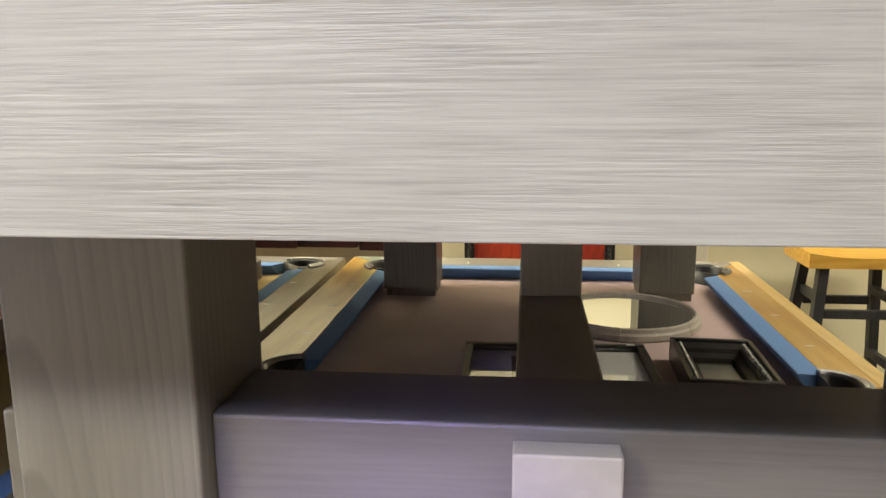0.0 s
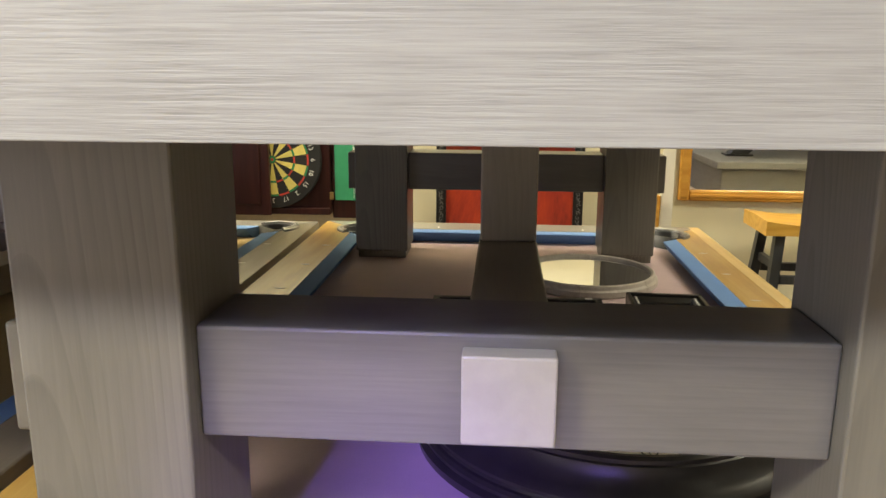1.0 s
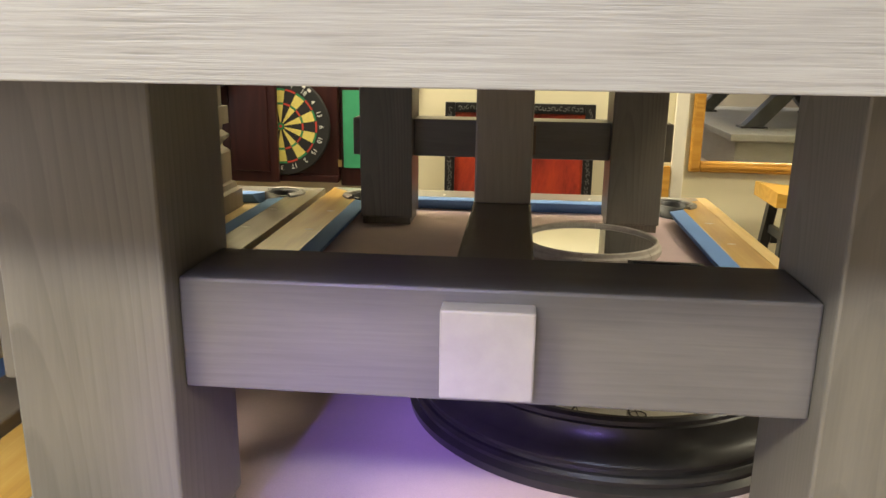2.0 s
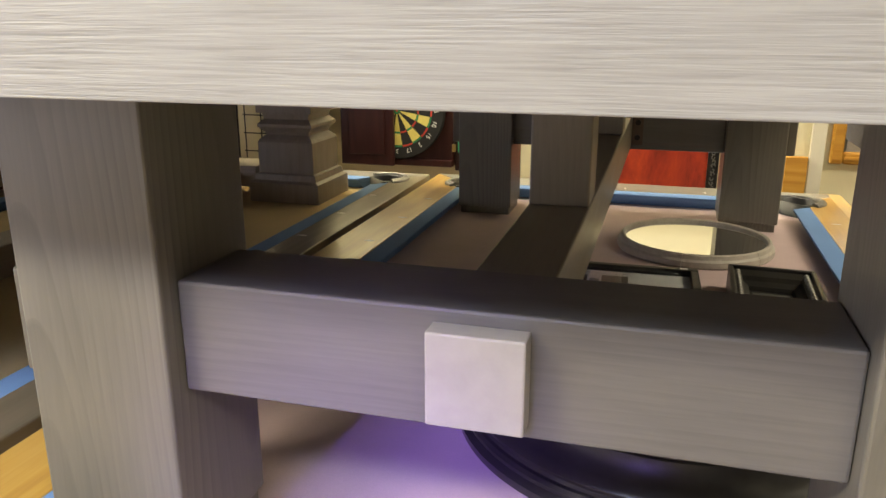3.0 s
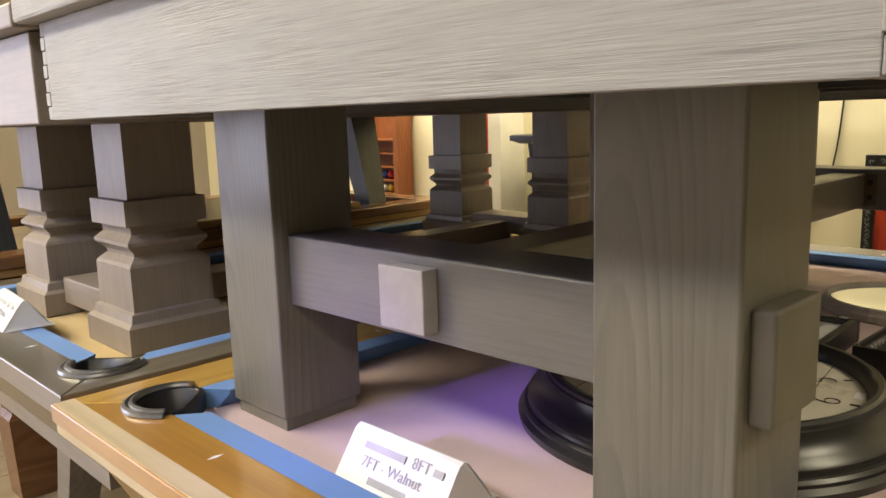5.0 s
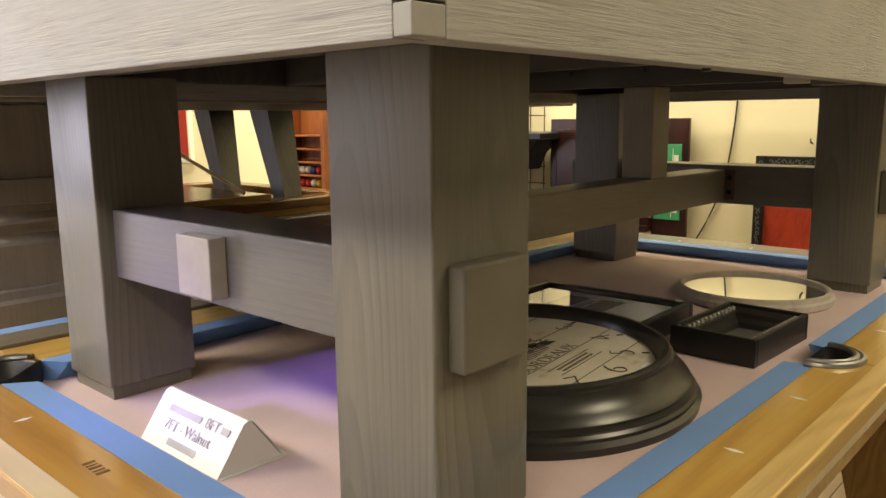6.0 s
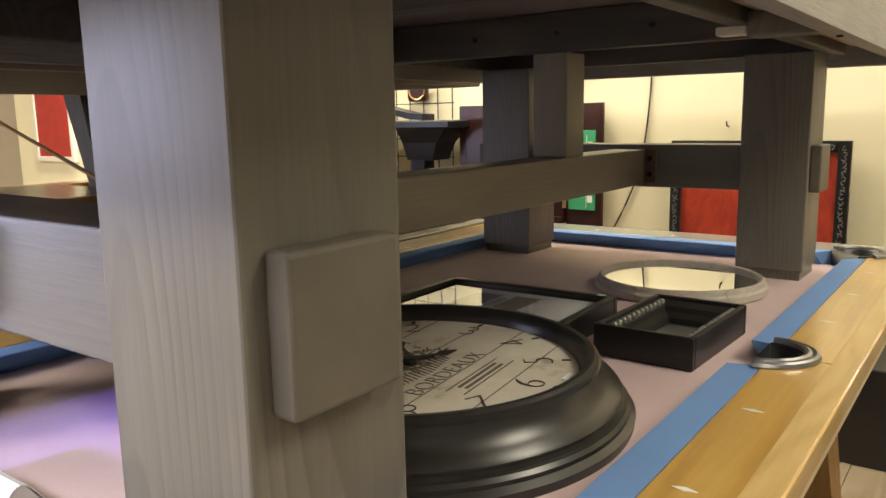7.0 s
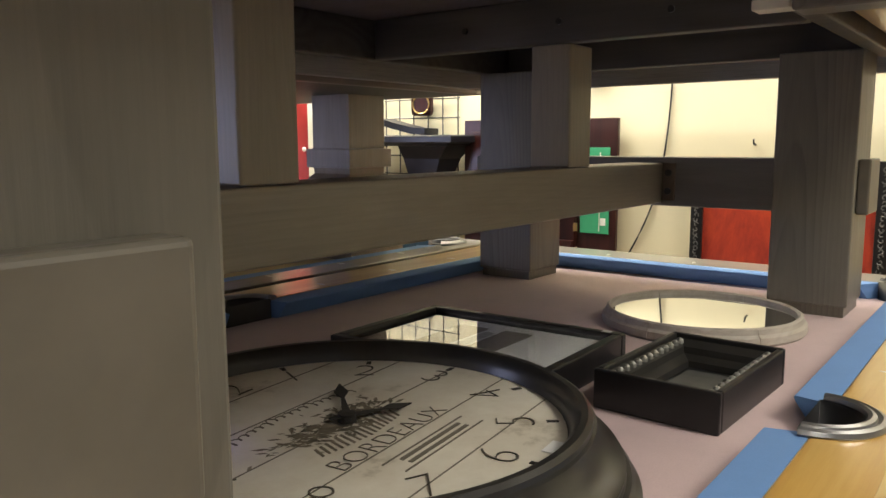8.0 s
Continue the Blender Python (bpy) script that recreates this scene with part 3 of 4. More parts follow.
# apron boards with finger joints at the corners
AH = 0.152
front = upper_part("apron_board", box(AX0 + 0.0163, AX1 - 0.0163, AY0, AY0 + 0.03, AB, AB + AH, 0.001), GREY_X)
back = upper_part("apron_board", box(AX0 + 0.0163, AX1 - 0.0163, AY1 - 0.03, AY1, AB, AB + AH, 0.001), GREY_X)
for x, fx in ((AX0, AX0), (AX1 - 0.03, AX1 - 0.016)):
    side_board = upper_part("apron_board", box(x, x + 0.03, AY0 + 0.0303, AY1 - 0.0303, AB, AB + AH, 0.001), GREY_Y)
    for y in (AY0, AY1 - 0.03):
        part("joint_core", box(fx + 0.0015, fx + 0.0145, y + 0.002, y + 0.028, AB + 0.002, AB + AH - 0.002, 0), GAP, side_board)
        for k in range(7):
            proud = 0.001 if k % 2 else 0.0
            z = AB + k * AH / 7
            part("joint_finger", box(fx - proud, fx + 0.016 + (proud if fx > 0 else 0), y - proud, y + 0.03, z + 0.0008, z + AH / 7 - 0.0008, 0.001), FINGER, side_board)
upper_part("rail_band", box(AX0 - 0.03, AX1 + 0.03, AY0 - 0.03, AY0 + 0.12, AB + AH + 0.0005, AB + AH + 0.042, 0.006), GREY_X)
upper_part("rail_band", box(AX0 - 0.03, AX1 + 0.03, AY1 - 0.12, AY1 + 0.03, AB + AH + 0.0005, AB + AH + 0.042, 0.006), GREY_X)
for x0, x1 in ((AX0 - 0.03, AX0 + 0.12), (AX1 - 0.12, AX1 + 0.03)):
    upper_part("rail_band", box(x0, x1, AY0 + 0.1205, AY1 - 0.1205, AB + AH + 0.0005, AB + AH + 0.042, 0.006), GREY_Y)
# bed and its frame, seen from below
upper_part("slate_bed", box(AX0 + 0.032, AX1 - 0.032, AY0 + 0.032, AY1 - 0.032, TOPZ + 0.0855, TOPZ + 0.11, 0), SLATE)
for x0 in (-0.490, 0.420):
    upper_part("bed_rail", box(x0, x0 + 0.035, 0.02, 1.95, TOPZ + 0.0005, TOPZ + 0.085, 0.004), FRAME_DARK)
for y0 in (0.10, 0.570, 1.304, 1.84):
    upper_part("bed_cross_member", box(-0.4545, 0.4195, y0, y0 + 0.034, TOPZ + 0.0005, TOPZ + 0.085, 0.004), FRAME_DARK)
for x0 in (-0.560, 0.466):
    upper_part("bed_edge_board", box(x0, x0 + 0.05, 0.02, 1.95, TOPZ + 0.020, TOPZ + 0.038, 0.001), OAK_Y)

for x in (-0.21, 0.0, 0.21):
    upper_part("bed_bolt", tube([(x, 1.3035, 1.350 - UZ), (x, 1.300, 1.350 - UZ)], 0.006, 10), BLACK)
upper_part("bed_bracket", box(0.4555, 0.5655, 1.062, 1.122, 1.292 - UZ, 1.330 - UZ, 0.004), LEG_Z)
upper_part("level_shim", box(0.405, 0.452, 1.072, 1.108, 1.297 - UZ, 1.3105 - UZ, 0.002), TRIM, None, "pale wooden shim")
for y in (0.33, 1.09, 1.80):
    upper_part("bed_bolt", tube([(0.583, y, 1.2868 - UZ), (0.583, y, 1.2835 - UZ)], 0.005, 10), BLACK)

# ---- carved table on the taupe one ----
LTX = -1.312
carved = thing("pool_table", "taupe wood pool table on carved square pedestals", "pool table", (LTX, 0, FELT_Z))
PROFILE = [(0.118, 0.0), (0.120, 0.004), (0.120, 0.062), (0.108, 0.070), (0.104, 0.088), (0.095, 0.092), (0.095, 0.190), (0.090, 0.198), (0.074, 0.212), (0.076, 0.220), (0.094, 0.238), (0.094, 0.246), (0.078, 0.262), (0.080, 0.280), (0.095, 0.282), (0.095, 0.338), (0.080, 0.340), (0.080, 0.505)]
for px in (-0.268, 0.268):
    for py in (0.212, 1.820):
        part("pedestal", square_turned(PROFILE, px, py), PED, carved)
for py in (0.212, 1.820):
    part("base_beam", box(-0.146, 0.146, py - 0.07, py + 0.07, 0.035, 0.105, 0.003), PED_X, carved)
part("base_beam", box(-0.05, 0.05, 0.263, 1.769, 0.012, 0.085, 0.003), PED_Y, carved)
part("apron_board", box(-0.605, 0.605, -0.11, -0.08, 0.506, 0.66, 0.003), PED_X, carved)
part("apron_board", box(-0.605, 0.605, 2.05, 2.08, 0.506, 0.66, 0.003), PED_X, carved)
for x0 in (-0.605, 0.575):
    part("apron_board", box(x0, x0 + 0.03, -0.0795, 2.0495, 0.506, 0.66, 0.003), PED_Y, carved)
part("slate_bed", box(-0.574, 0.574, -0.0795, 2.0495, 0.5065, 0.60, 0), FRAME_DARK, carved)
part("playing_surface", box(-0.574, 0.574, -0.0795, 2.0495, 0.6005, 0.655, 0), TAN, carved)
for x0, x1, y0, y1 in ((-0.64, 0.64, -0.145, -0.001), (-0.64, 0.64, 1.981, 2.115), (-0.64, -0.496, -0.0005, 1.9805), (0.496, 0.64, -0.0005, 1.9805)):
    part("rail_band", box(x0, x1, y0, y1, 0.6605, 0.70, 0.005), PED_X if x1 - x0 > 1 else PED_Y, carved)


# ---- brown table further on, with a table on splayed legs ----
T3 = (-2.62, -0.1)
brown = thing("pool_table", "polished chestnut pool table with a honey edge", "pool table", (T3[0], T3[1], 0))
part("playing_surface", box(-0.50, 0.50, 0.13, 2.12, 0.80, 0.84, 0), TAN, brown)
for x0, x1, y0, y1 in ((-0.64, -0.501, 0, 2.25), (0.501, 0.64, 0, 2.25), (-0.5, 0.5, 0, 0.129), (-0.5, 0.5, 2.121, 2.25)):
    r = part("rail", box(x0, x1, y0, y1, 0.835, 0.878, 0.006), BROWN_Y, brown)
for x0, x1, y0, y1 in ((-0.63, -0.60, 0.01, 2.24), (0.60, 0.63, 0.01, 2.24), (-0.599, 0.599, 0.01, 0.04), (-0.599, 0.599, 2.21, 2.24)):
    part("edge_band", box(x0, x1, y0, y1, 0.808, 0.8345, 0.003), BROWN_EDGE, brown)
part("body", box(-0.585, 0.585, 0.055, 2.195, 0.55, 0.7995, 0.01), BROWN_Y, brown)
for x in (-0.45, 0.45):
    for y in (0.3, 1.95):
        part("leg", square_turned([(0.06, 0), (0.075, 0.3), (0.06, 0.32), (0.07, 0.549)], x, y), BROWN_Y, brown)
leaf = thing("table_leaf", "loose chestnut table leaf with a honey edge lying across a table", "table leaf", (-2.02, 0.45, 0.8785))
part("board", box(-0.80, -0.02, 0.0, 1.17, 0.0, 0.028, 0.003), BROWN_Y, leaf)
part("edge_band", box(-0.0195, 0.0, 0.0, 1.17, 0.0, 0.028, 0.003), BROWN_EDGE, leaf)
splay = thing("pool_table", "charcoal pool table on splayed tapering legs", "pool table", (T3[0], T3[1], 0.84))
for qx in (-1, 1):
    for qy, y in ((-1, 0.30), (1, 1.98)):
        bx, tx = qx * 0.27 + 0.10, qx * 0.27 - 0.10
        ring = lambda cx, cy, h, z: [(cx - h, cy - h, z), (cx + h, cy - h, z), (cx + h, cy + h, z), (cx - h, cy + h, z)]
        part("leg", loft([ring(bx, y, 0.05, 0), ring(tx, y + qy * 0.05, 0.08, 0.51)]), CHARCOAL, splay)
part("bed", box(-0.62, 0.62, 0.0, 2.25, 0.5105, 0.60, 0.006), CHARCOAL, splay)
for x0, x1, y0, y1 in ((-0.64, 0.64, -0.02, 0.12), (-0.64, 0.64, 2.13, 2.27), (-0.64, -0.5, 0.1205, 2.1295), (0.5, 0.64, 0.1205, 2.1295)):
    part("rail", box(x0, x1, y0, y1, 0.6005, 0.64, 0.005), CHARCOAL, splay)
cue = single("cue_stick", tube([(-2.06, 1.50, 0.917), (-3.02, 1.50, 1.205)], 0.009, 8), BROWN_EDGE, "slim wooden cue stick leaning across a table", "cue stick")


# ---- things lying on the rose felt ----
NUMERAL = plain("worn_numeral_ink", (0.07, 0.06, 0.045), 0.8, 0, 0.4, 40)
# wall clock: its foot points mostly along +x, so the writing runs along +y
CX, CY = 0.147, 0.595
clock = thing("wall_clock", "large round black wall clock with an aged cream face", "clock", (CX, CY, FELT_Z))
clock.rotation_euler = (0, 0, radians(97))
# local axes: -y is the foot of the dial, +x the way of reading
smooth(part("rim", lathe([(0.280, 0.0), (0.306, 0.0), (0.308, 0.012), (0.300, 0.018), (0.301, 0.024), (0.297, 0.0285), (0.292, 0.0295), (0.2905, 0.034), (0.2915, 0.039), (0.288, 0.044), (0.279, 0.050), (0.270, 0.059), (0.264, 0.070), (0.262, 0.077), (0.2585, 0.0785), (0.258, 0.084), (0.253, 0.0875), (0.246, 0.087), (0.240, 0.081), (0.236, 0.070), (0.234, 0.062), (0.10, 0.061), (0.0, 0.061)], 0, 0, 96), CLOCK, clock), 28)
FACEZ = 0.0625
dial = part("dial", disc(0, 0, FACEZ, 0.233, 72), FACE, clock)
for yy in (-0.155, -0.078, 0.0, 0.078, 0.155):
    hw = math.sqrt(0.231 ** 2 - yy * yy)
    part("board_joint", box(-hw, hw, yy - 0.0008, yy + 0.0008, FACEZ + 0.0002, FACEZ + 0.0006, 0), FADED, dial)
for h in range(1, 13):
    a = radians(90 - 30 * h)
    q = 0.182
    words(str(h), 0.066, NUMERAL, dial, pose(q * math.cos(a), q * math.sin(a), FACEZ + 0.001, 0, 0, -30 * h if h in (12, 1, 2, 10, 11) else -30 * h + 180 if h in (4, 5, 6, 7, 8) else -30 * h), "numeral", 0.0004, 0.0022)
    part("hour_tick", box(-0.003, 0.003, 0.213, 0.226, FACEZ + 0.0004, FACEZ + 0.001, 0), INK, dial).rotation_euler = (0, 0, a - math.pi / 2)
words("BORDEAUX", 0.036, FADED, dial, pose(-0.010, -0.066, FACEZ + 0.001), "lettering", 0.0004, 0.0011)
for yy, hw, th in ((-0.098, 0.075, 0.001), (-0.106, 0.055, 0.0025), (-0.116, 0.055, 0.0025), (-0.124, 0.075, 0.001)):
    part("printed_line", box(-hw, hw, yy - th, yy + th, FACEZ + 0.0004, FACEZ + 0.0009, 0), FADED, dial)
# a line of old script, too worn to read
script = bmesh.new()
tube([(-0.125 + 0.21 * i / 119 + 0.0035 * math.sin(i * 0.93), 0.058 + 0.012 * math.sin(i / 119 * 3.1) + (0.0045 + 0.004 * (math.sin(i * 0.17) > 0.8)) * math.sin(i * 0.93 + 1.3), FACEZ + 0.0004) for i in range(120)], 0.0007, 4, script)
part("script_line", script, FADED, dial)
# engraved sprig of leaves round the middle, with a hatched fan below it
rs = random.Random(4)
sprig = bmesh.new()
for k in range(340):
    x, y = rs.gauss(-0.012, 0.046), rs.gauss(0.006, 0.014)
    y += 0.10 * abs(x) * (1 if x > 0 else -0.25)
    s, a = rs.uniform(0.003, 0.010), rs.gauss(0.5 if x > 0 else 2.6, 0.7)
    pts = [(x + s * c * math.cos(a) - 0.33 * s * d * math.sin(a), y + s * c * math.sin(a) + 0.33 * s * d * math.cos(a)) for c, d in ((-1, 0), (-0.3, -1), (1, 0), (0.2, 1))]
    sprig.faces.new([sprig.verts.new((px, py, FACEZ + 0.0005 + k * 1e-6)) for px, py in pts])
for k in range(16):
    x, q = -0.085 + k * 0.0085, abs(k - 8) / 8
    prism([(x - 0.002, -0.046 + 0.008 * q), (x + 0.0012, -0.046 + 0.008 * q), (x + 0.010, -0.016 - 0.004 * q), (x + 0.006, -0.016 - 0.004 * q)], FACEZ + 0.0004, FACEZ + 0.0007, sprig)
tagged(part("engraving", sprig, plain("sepia_print", (0.17, 0.145, 0.105), 0.8, 0, 0.6, 60), dial, "dark engraved crest of leaves"), kind="stuff")
for ang, ln, wd in ((-29, 0.078, 0.006), (42.5, 0.112, 0.005)):
    hand_ob = part("pointer", prism([(-0.02, -wd * 0.5), (0, -wd), (ln * 0.55, -wd * 0.4), (ln * 0.72, -wd * 1.7), (ln, 0), (ln * 0.72, wd * 1.7), (ln * 0.55, wd * 0.4), (0, wd), (-0.02, wd * 0.5)], FACEZ + 0.006, FACEZ + 0.0075), INK, clock, "black spade-shaped clock pointer")
    hand_ob.rotation_euler = (0, 0, radians(ang))
part("pointer_hub", lathe([(0.010, FACEZ + 0.0005), (0.010, FACEZ + 0.010), (0.0, FACEZ + 0.011)], 0, 0, 16), INK, clock)
part("sticker", box(0.028, 0.058, -0.226, -0.212, FACEZ + 0.001, FACEZ + 0.0016, 0), PAPER, clock, "small white price sticker")

# round mirror in a whitewashed ring
mirror = thing("round_mirror", "round mirror in a whitewashed wooden ring frame", "mirror", (0.205, 1.5275, FELT_Z))
RING_STEP = 2 * math.pi / 6
for k in range(6):
    seg = bmesh.new()
    loft([[(q * math.cos(a), q * math.sin(a), z) for q, z in ((0.150, 0.0), (0.189, 0.0), (0.1925, 0.005), (0.1915, 0.017), (0.186, 0.022), (0.184, 0.031), (0.179, 0.034), (0.1735, 0.031), (0.172, 0.0235), (0.150, 0.022))] for a in (0.35 + RING_STEP * k + (RING_STEP - 0.006) * i / 14 for i in range(15))], seg)
    smooth(part("ring_segment", seg, WHITEWASH, mirror), 35)
part("mirror_glass", disc(0, 0, 0.0245, 0.1718, 72), MIRROR, mirror)


def tray_frame(name, label, category, at, sx, sy, h, w, turn=0.0):
    """A deep picture frame lying on its back."""
    t = thing(name, label, category, at)
    t.rotation_euler = (0, 0, radians(turn))
    for x0, x1, y0, y1 in ((0, sx, 0, w), (0, sx, sy - w, sy), (0, w, w + 0.0003, sy - w - 0.0003), (sx - w, sx, w + 0.0003, sy - w - 0.0003)):
        part("frame_side", box(x0, x1, y0, y1, 0, h, 0.0025), BLACKFRAME, t)
    return t


picture = tray_frame("picture_frame", "black framed picture under glass lying flat", "picture frame", (-0.178, 0.885, FELT_Z), 0.388, 0.285, 0.050, 0.017, 1.5)
part("backing_print", box(0.0175, 0.3705, 0.0175, 0.2675, 0.010, 0.034, 0), PAPER, picture, "white printed sheet")
part("printed_band", box(0.10, 0.16, 0.05, 0.23, 0.0342, 0.0346, 0), FADED, picture)
part("printed_band", box(0.19, 0.245, 0.05, 0.235, 0.0342, 0.0346, 0), FADED, picture)
part("printed_band", box(0.165, 0.186, 0.09, 0.21, 0.0342, 0.0346, 0), plain("grey_print", (0.34, 0.34, 0.33), 0.7), picture)
g = part("glass_pane", box(0.0173, 0.3707, 0.0173, 0.2677, 0.040, 0.042, 0), GLASS, picture, "clear glass pane")
g.visible_shadow = False
part("price_tag", box(0.350, 0.366, 0.270, 0.282, 0.0502, 0.0508, 0), PAPER, picture)

shadow_box = tray_frame("shadow_box_frame", "deep black frame with a beaded silver lip", "picture frame", (0.256, 0.955, FELT_Z), 0.172, 0.268, 0.055, 0.010, -2.0)
part("frame_floor", box(0.0103, 0.1617, 0.0103, 0.2577, 0.002, 0.012, 0), BLACKFRAME, shadow_box)
part("inner_slope", loft([[(o, o, z), (0.172 - o, o, z), (0.172 - o, 0.268 - o, z), (o, 0.268 - o, z)] for o, z in ((0.0105, 0.048), (0.028, 0.040), (0.030, 0.030), (0.042, 0.022), (0.044, 0.0125))], None, False), CLOCK, shadow_box)
part("grey_print", box(0.050, 0.122, 0.060, 0.208, 0.0125, 0.014, 0), plain("shadow_print", (0.10, 0.10, 0.095), 0.3, 0, 0.4, 30), shadow_box)
for k in range(13):
    y = 0.022 + k * 0.0187
    for x in (0.019, 0.153):
        part("bead", lathe([(0.0062, 0.042), (0.0055, 0.0475), (0.003, 0.0505), (0.0, 0.051)], x, y, 8), BEAD, shadow_box)

# tent card with the offer
CARD_INK = plain("pale_grey_ink", (0.42, 0.42, 0.45), 0.7)
card = thing("price_card", "folded white tent card with printed lines", "price card", (-0.135, 0.045, FELT_Z))
W = 0.207
tent = bmesh.new()
FOLD = [(0.0, 0.0016), (0.024, 0.035), (0.0395, 0.0575), (0.0455, 0.0645), (0.0525, 0.0672), (0.0595, 0.0645), (0.0655, 0.0575), (0.082, 0.035), (0.105, 0.0016)]
loft([[(x, y, z) for y, z in FOLD] + [(x, 0.0525 + (y - 0.0525) * 0.97, max(z - 0.0012, 0.0016) + 0.00001) for y, z in FOLD[::-1]] for x in (0.0, W)], tent)
box(-0.001, W + 0.004, 0.002, 0.112, 0.0003, 0.0015, 0, tent)
for ex in (0.001, W - 0.0022):
    loft([[(ex + d, 0.003, 0.0016), (ex + d, 0.102, 0.0016), (ex + d, 0.056, 0.0665), (ex + d, 0.049, 0.0665)] for d in (0, 0.0012)], tent)
part("card", tent, PAPER, card)
lean = math.degrees(math.atan2(0.068, 0.045))
for text, s, u, v in (("8FT", 0.022, 0.148, 0.060), ("7FT - Walnut", 0.022, 0.100, 0.037)):
    words(text, s, CARD_INK, card, pose(u, -0.0016 + v * math.cos(radians(lean)) + (0.001 if v > 0.05 else 0.0008), v * math.sin(radians(lean)), lean, 0, 0), "lettering")
for u0, u1, v in ((0.035, 0.118, 0.060), (0.172, 0.190, 0.060), (0.065, 0.140, 0.016)):
    o = part("printed_line", box(u0, u1, -0.005, 0.005, -0.0003, 0.0003, 0), CARD_INK, card)
    o.matrix_local = pose(0, -0.0012 + v * math.cos(radians(lean)), v * math.sin(radians(lean)), lean, 0, 0)

card2 = copy_thing(card, pose(-1.44, -0.06, RAIL_Z + 0.0005, 0, 0, -4))

# ---- at the back wall ----
art = thing("framed_panel", "mottled red panel in a carved black frame against the wall", "framed panel", (0.003, 2.955, 0.0))
part("panel", box(-0.295, 0.295, 0.0, 0.014, 0.10, 1.03, 0), RED, art)
for x0, x1, z0, z1 in ((-0.335, -0.290, 0.06, 1.066), (0.290, 0.335, 0.06, 1.066), (-0.2895, 0.2895, 1.022, 1.066), (-0.2895, 0.2895, 0.06, 0.105)):
    part("frame_side", box(x0, x1, -0.012, 0.016, z0, z1, 0.003), BLACKFRAME, art)
rs = random.Random(9)
carve = bmesh.new()
for x in (-0.3125, 0.3125):
    z = 0.10
    while z < 1.04:
        a = rs.uniform(0, 6.28)
        tube([(x + 0.0095 * math.cos(a + t) * (1 - t / 7), -0.014, z + 0.010 * math.sin(a + t) * (1 - t / 7)) for t in np.linspace(0, 4.6, 9)], 0.0028, 5, carve)
        z += 0.018
x = -0.27
while x < 0.28:
    a = rs.uniform(0, 6.28)
    tube([(x + 0.010 * math.cos(a + t) * (1 - t / 7), -0.014, 1.044 + 0.011 * math.sin(a + t) * (1 - t / 7)) for t in np.linspace(0, 4.6, 9)], 0.0028, 5, carve)
    x += 0.018
tagged(part("scroll_carving", carve, plain("dull_pewter", (0.11, 0.11, 0.105), 0.5, 0.3), art, "raised grey scroll carving"), kind="stuff")
part("stand_foot", box(-0.30, 0.30, -0.02, 0.02, 0.0, 0.0595, 0.004), BLACKFRAME, art)

# dart cabinet
dart = thing("dartboard_cabinet", "open mahogany dartboard cabinet with green scoreboards", "dartboard cabinet", (-1.088, 2.995, 0.69))
part("back_box", box(-0.265, 0.265, -0.06, 0.0, 0.0, 0.54, 0.004), MAHOGANY, dart)
part("box_lip", box(-0.265, 0.265, -0.085, -0.0605, 0.0, 0.03, 0.003), MAHOGANY, dart)
door = part("cabinet_door", box(0.270, 0.445, -0.045, -0.022, -0.02, 0.54, 0.004), MAHOGANY, dart)
part("score_board", box(0.285, 0.415, -0.050, -0.0455, 0.065, 0.42, 0.001), GREEN, door, "green scoreboard with chalk lines")
for z in (0.10, 0.16, 0.22, 0.28, 0.34):
    part("score_mark", box(0.378, 0.402, -0.0515, -0.0505, z, z + 0.03, 0), CHALK, door)
part("score_line", box(0.372, 0.375, -0.0515, -0.0505, 0.075, 0.40, 0), CHALK, door)
for z in (0.07, 0.44):
    part("hinge", box(0.262, 0.280, -0.066, -0.0605, z, z + 0.035, 0.001), BRASS, dart)
ldoor = part("cabinet_door", box(-0.265, -0.004, -0.120, -0.097, 0.0, 0.54, 0.004), MAHOGANY, dart)
part("door_panel", box(-0.225, -0.044, -0.126, -0.1205, 0.05, 0.49, 0.004), MAHOGANY, ldoor)
board = part("dartboard", lathe([(0.0, -0.03), (0.222, -0.03), (0.225, -0.027), (0.225, 0.0)], 0, 0, 64), DBLACK, dart)
board.matrix_local = pose(0.005, -0.062, 0.255, 90, 0, 0) @ pose(0, 0, 0, 180, 0, 0)


def wedge(bm, r0, r1, a0, a1, z):
    n = 5
    inner, outer = arc(0, 0, r0, a0, a1, n), arc(0, 0, r1, a0, a1, n)
    bm.faces.new([bm.verts.new((x, y, z)) for x, y in outer + inner[::-1]])


for i in range(20):
    a0, a1 = 18 * i - 9 + 0.4, 18 * i + 9 - 0.4
    light, ring_mat = (DYELLOW, DGREEN) if i % 2 else (DBLACK, DRED)
    for name, r0, r1, m in (("segment", 0.018, 0.098, light), ("triple_bed", 0.099, 0.107, ring_mat), ("segment", 0.108, 0.161, light), ("double_bed", 0.162, 0.170, ring_mat)):
        if m is not DBLACK:
            w = bmesh.new()
            wedge(w, r0, r1, a0, a1, -0.0306)
            part(name, w, m, board)
for i, text in enumerate((20, 1, 18, 4, 13, 6, 10, 15, 2, 17, 3, 19, 7, 16, 8, 11, 14, 9, 12, 5)):
    a = radians(90 - 18 * i)
    words(str(text), 0.030, CHALK, dart, pose(0.005 + 0.189 * math.cos(a), -0.0935, 0.255 + 0.189 * math.sin(a), 90, 0, 0) @ pose(0, 0, 0, 0, 0, -18 * i), "number_mark")
w = bmesh.new()
for k in range(11):
    wedge(w, 0.207, 0.219, 228 + 8 * k, 232.5 + 8 * k, -0.0306)
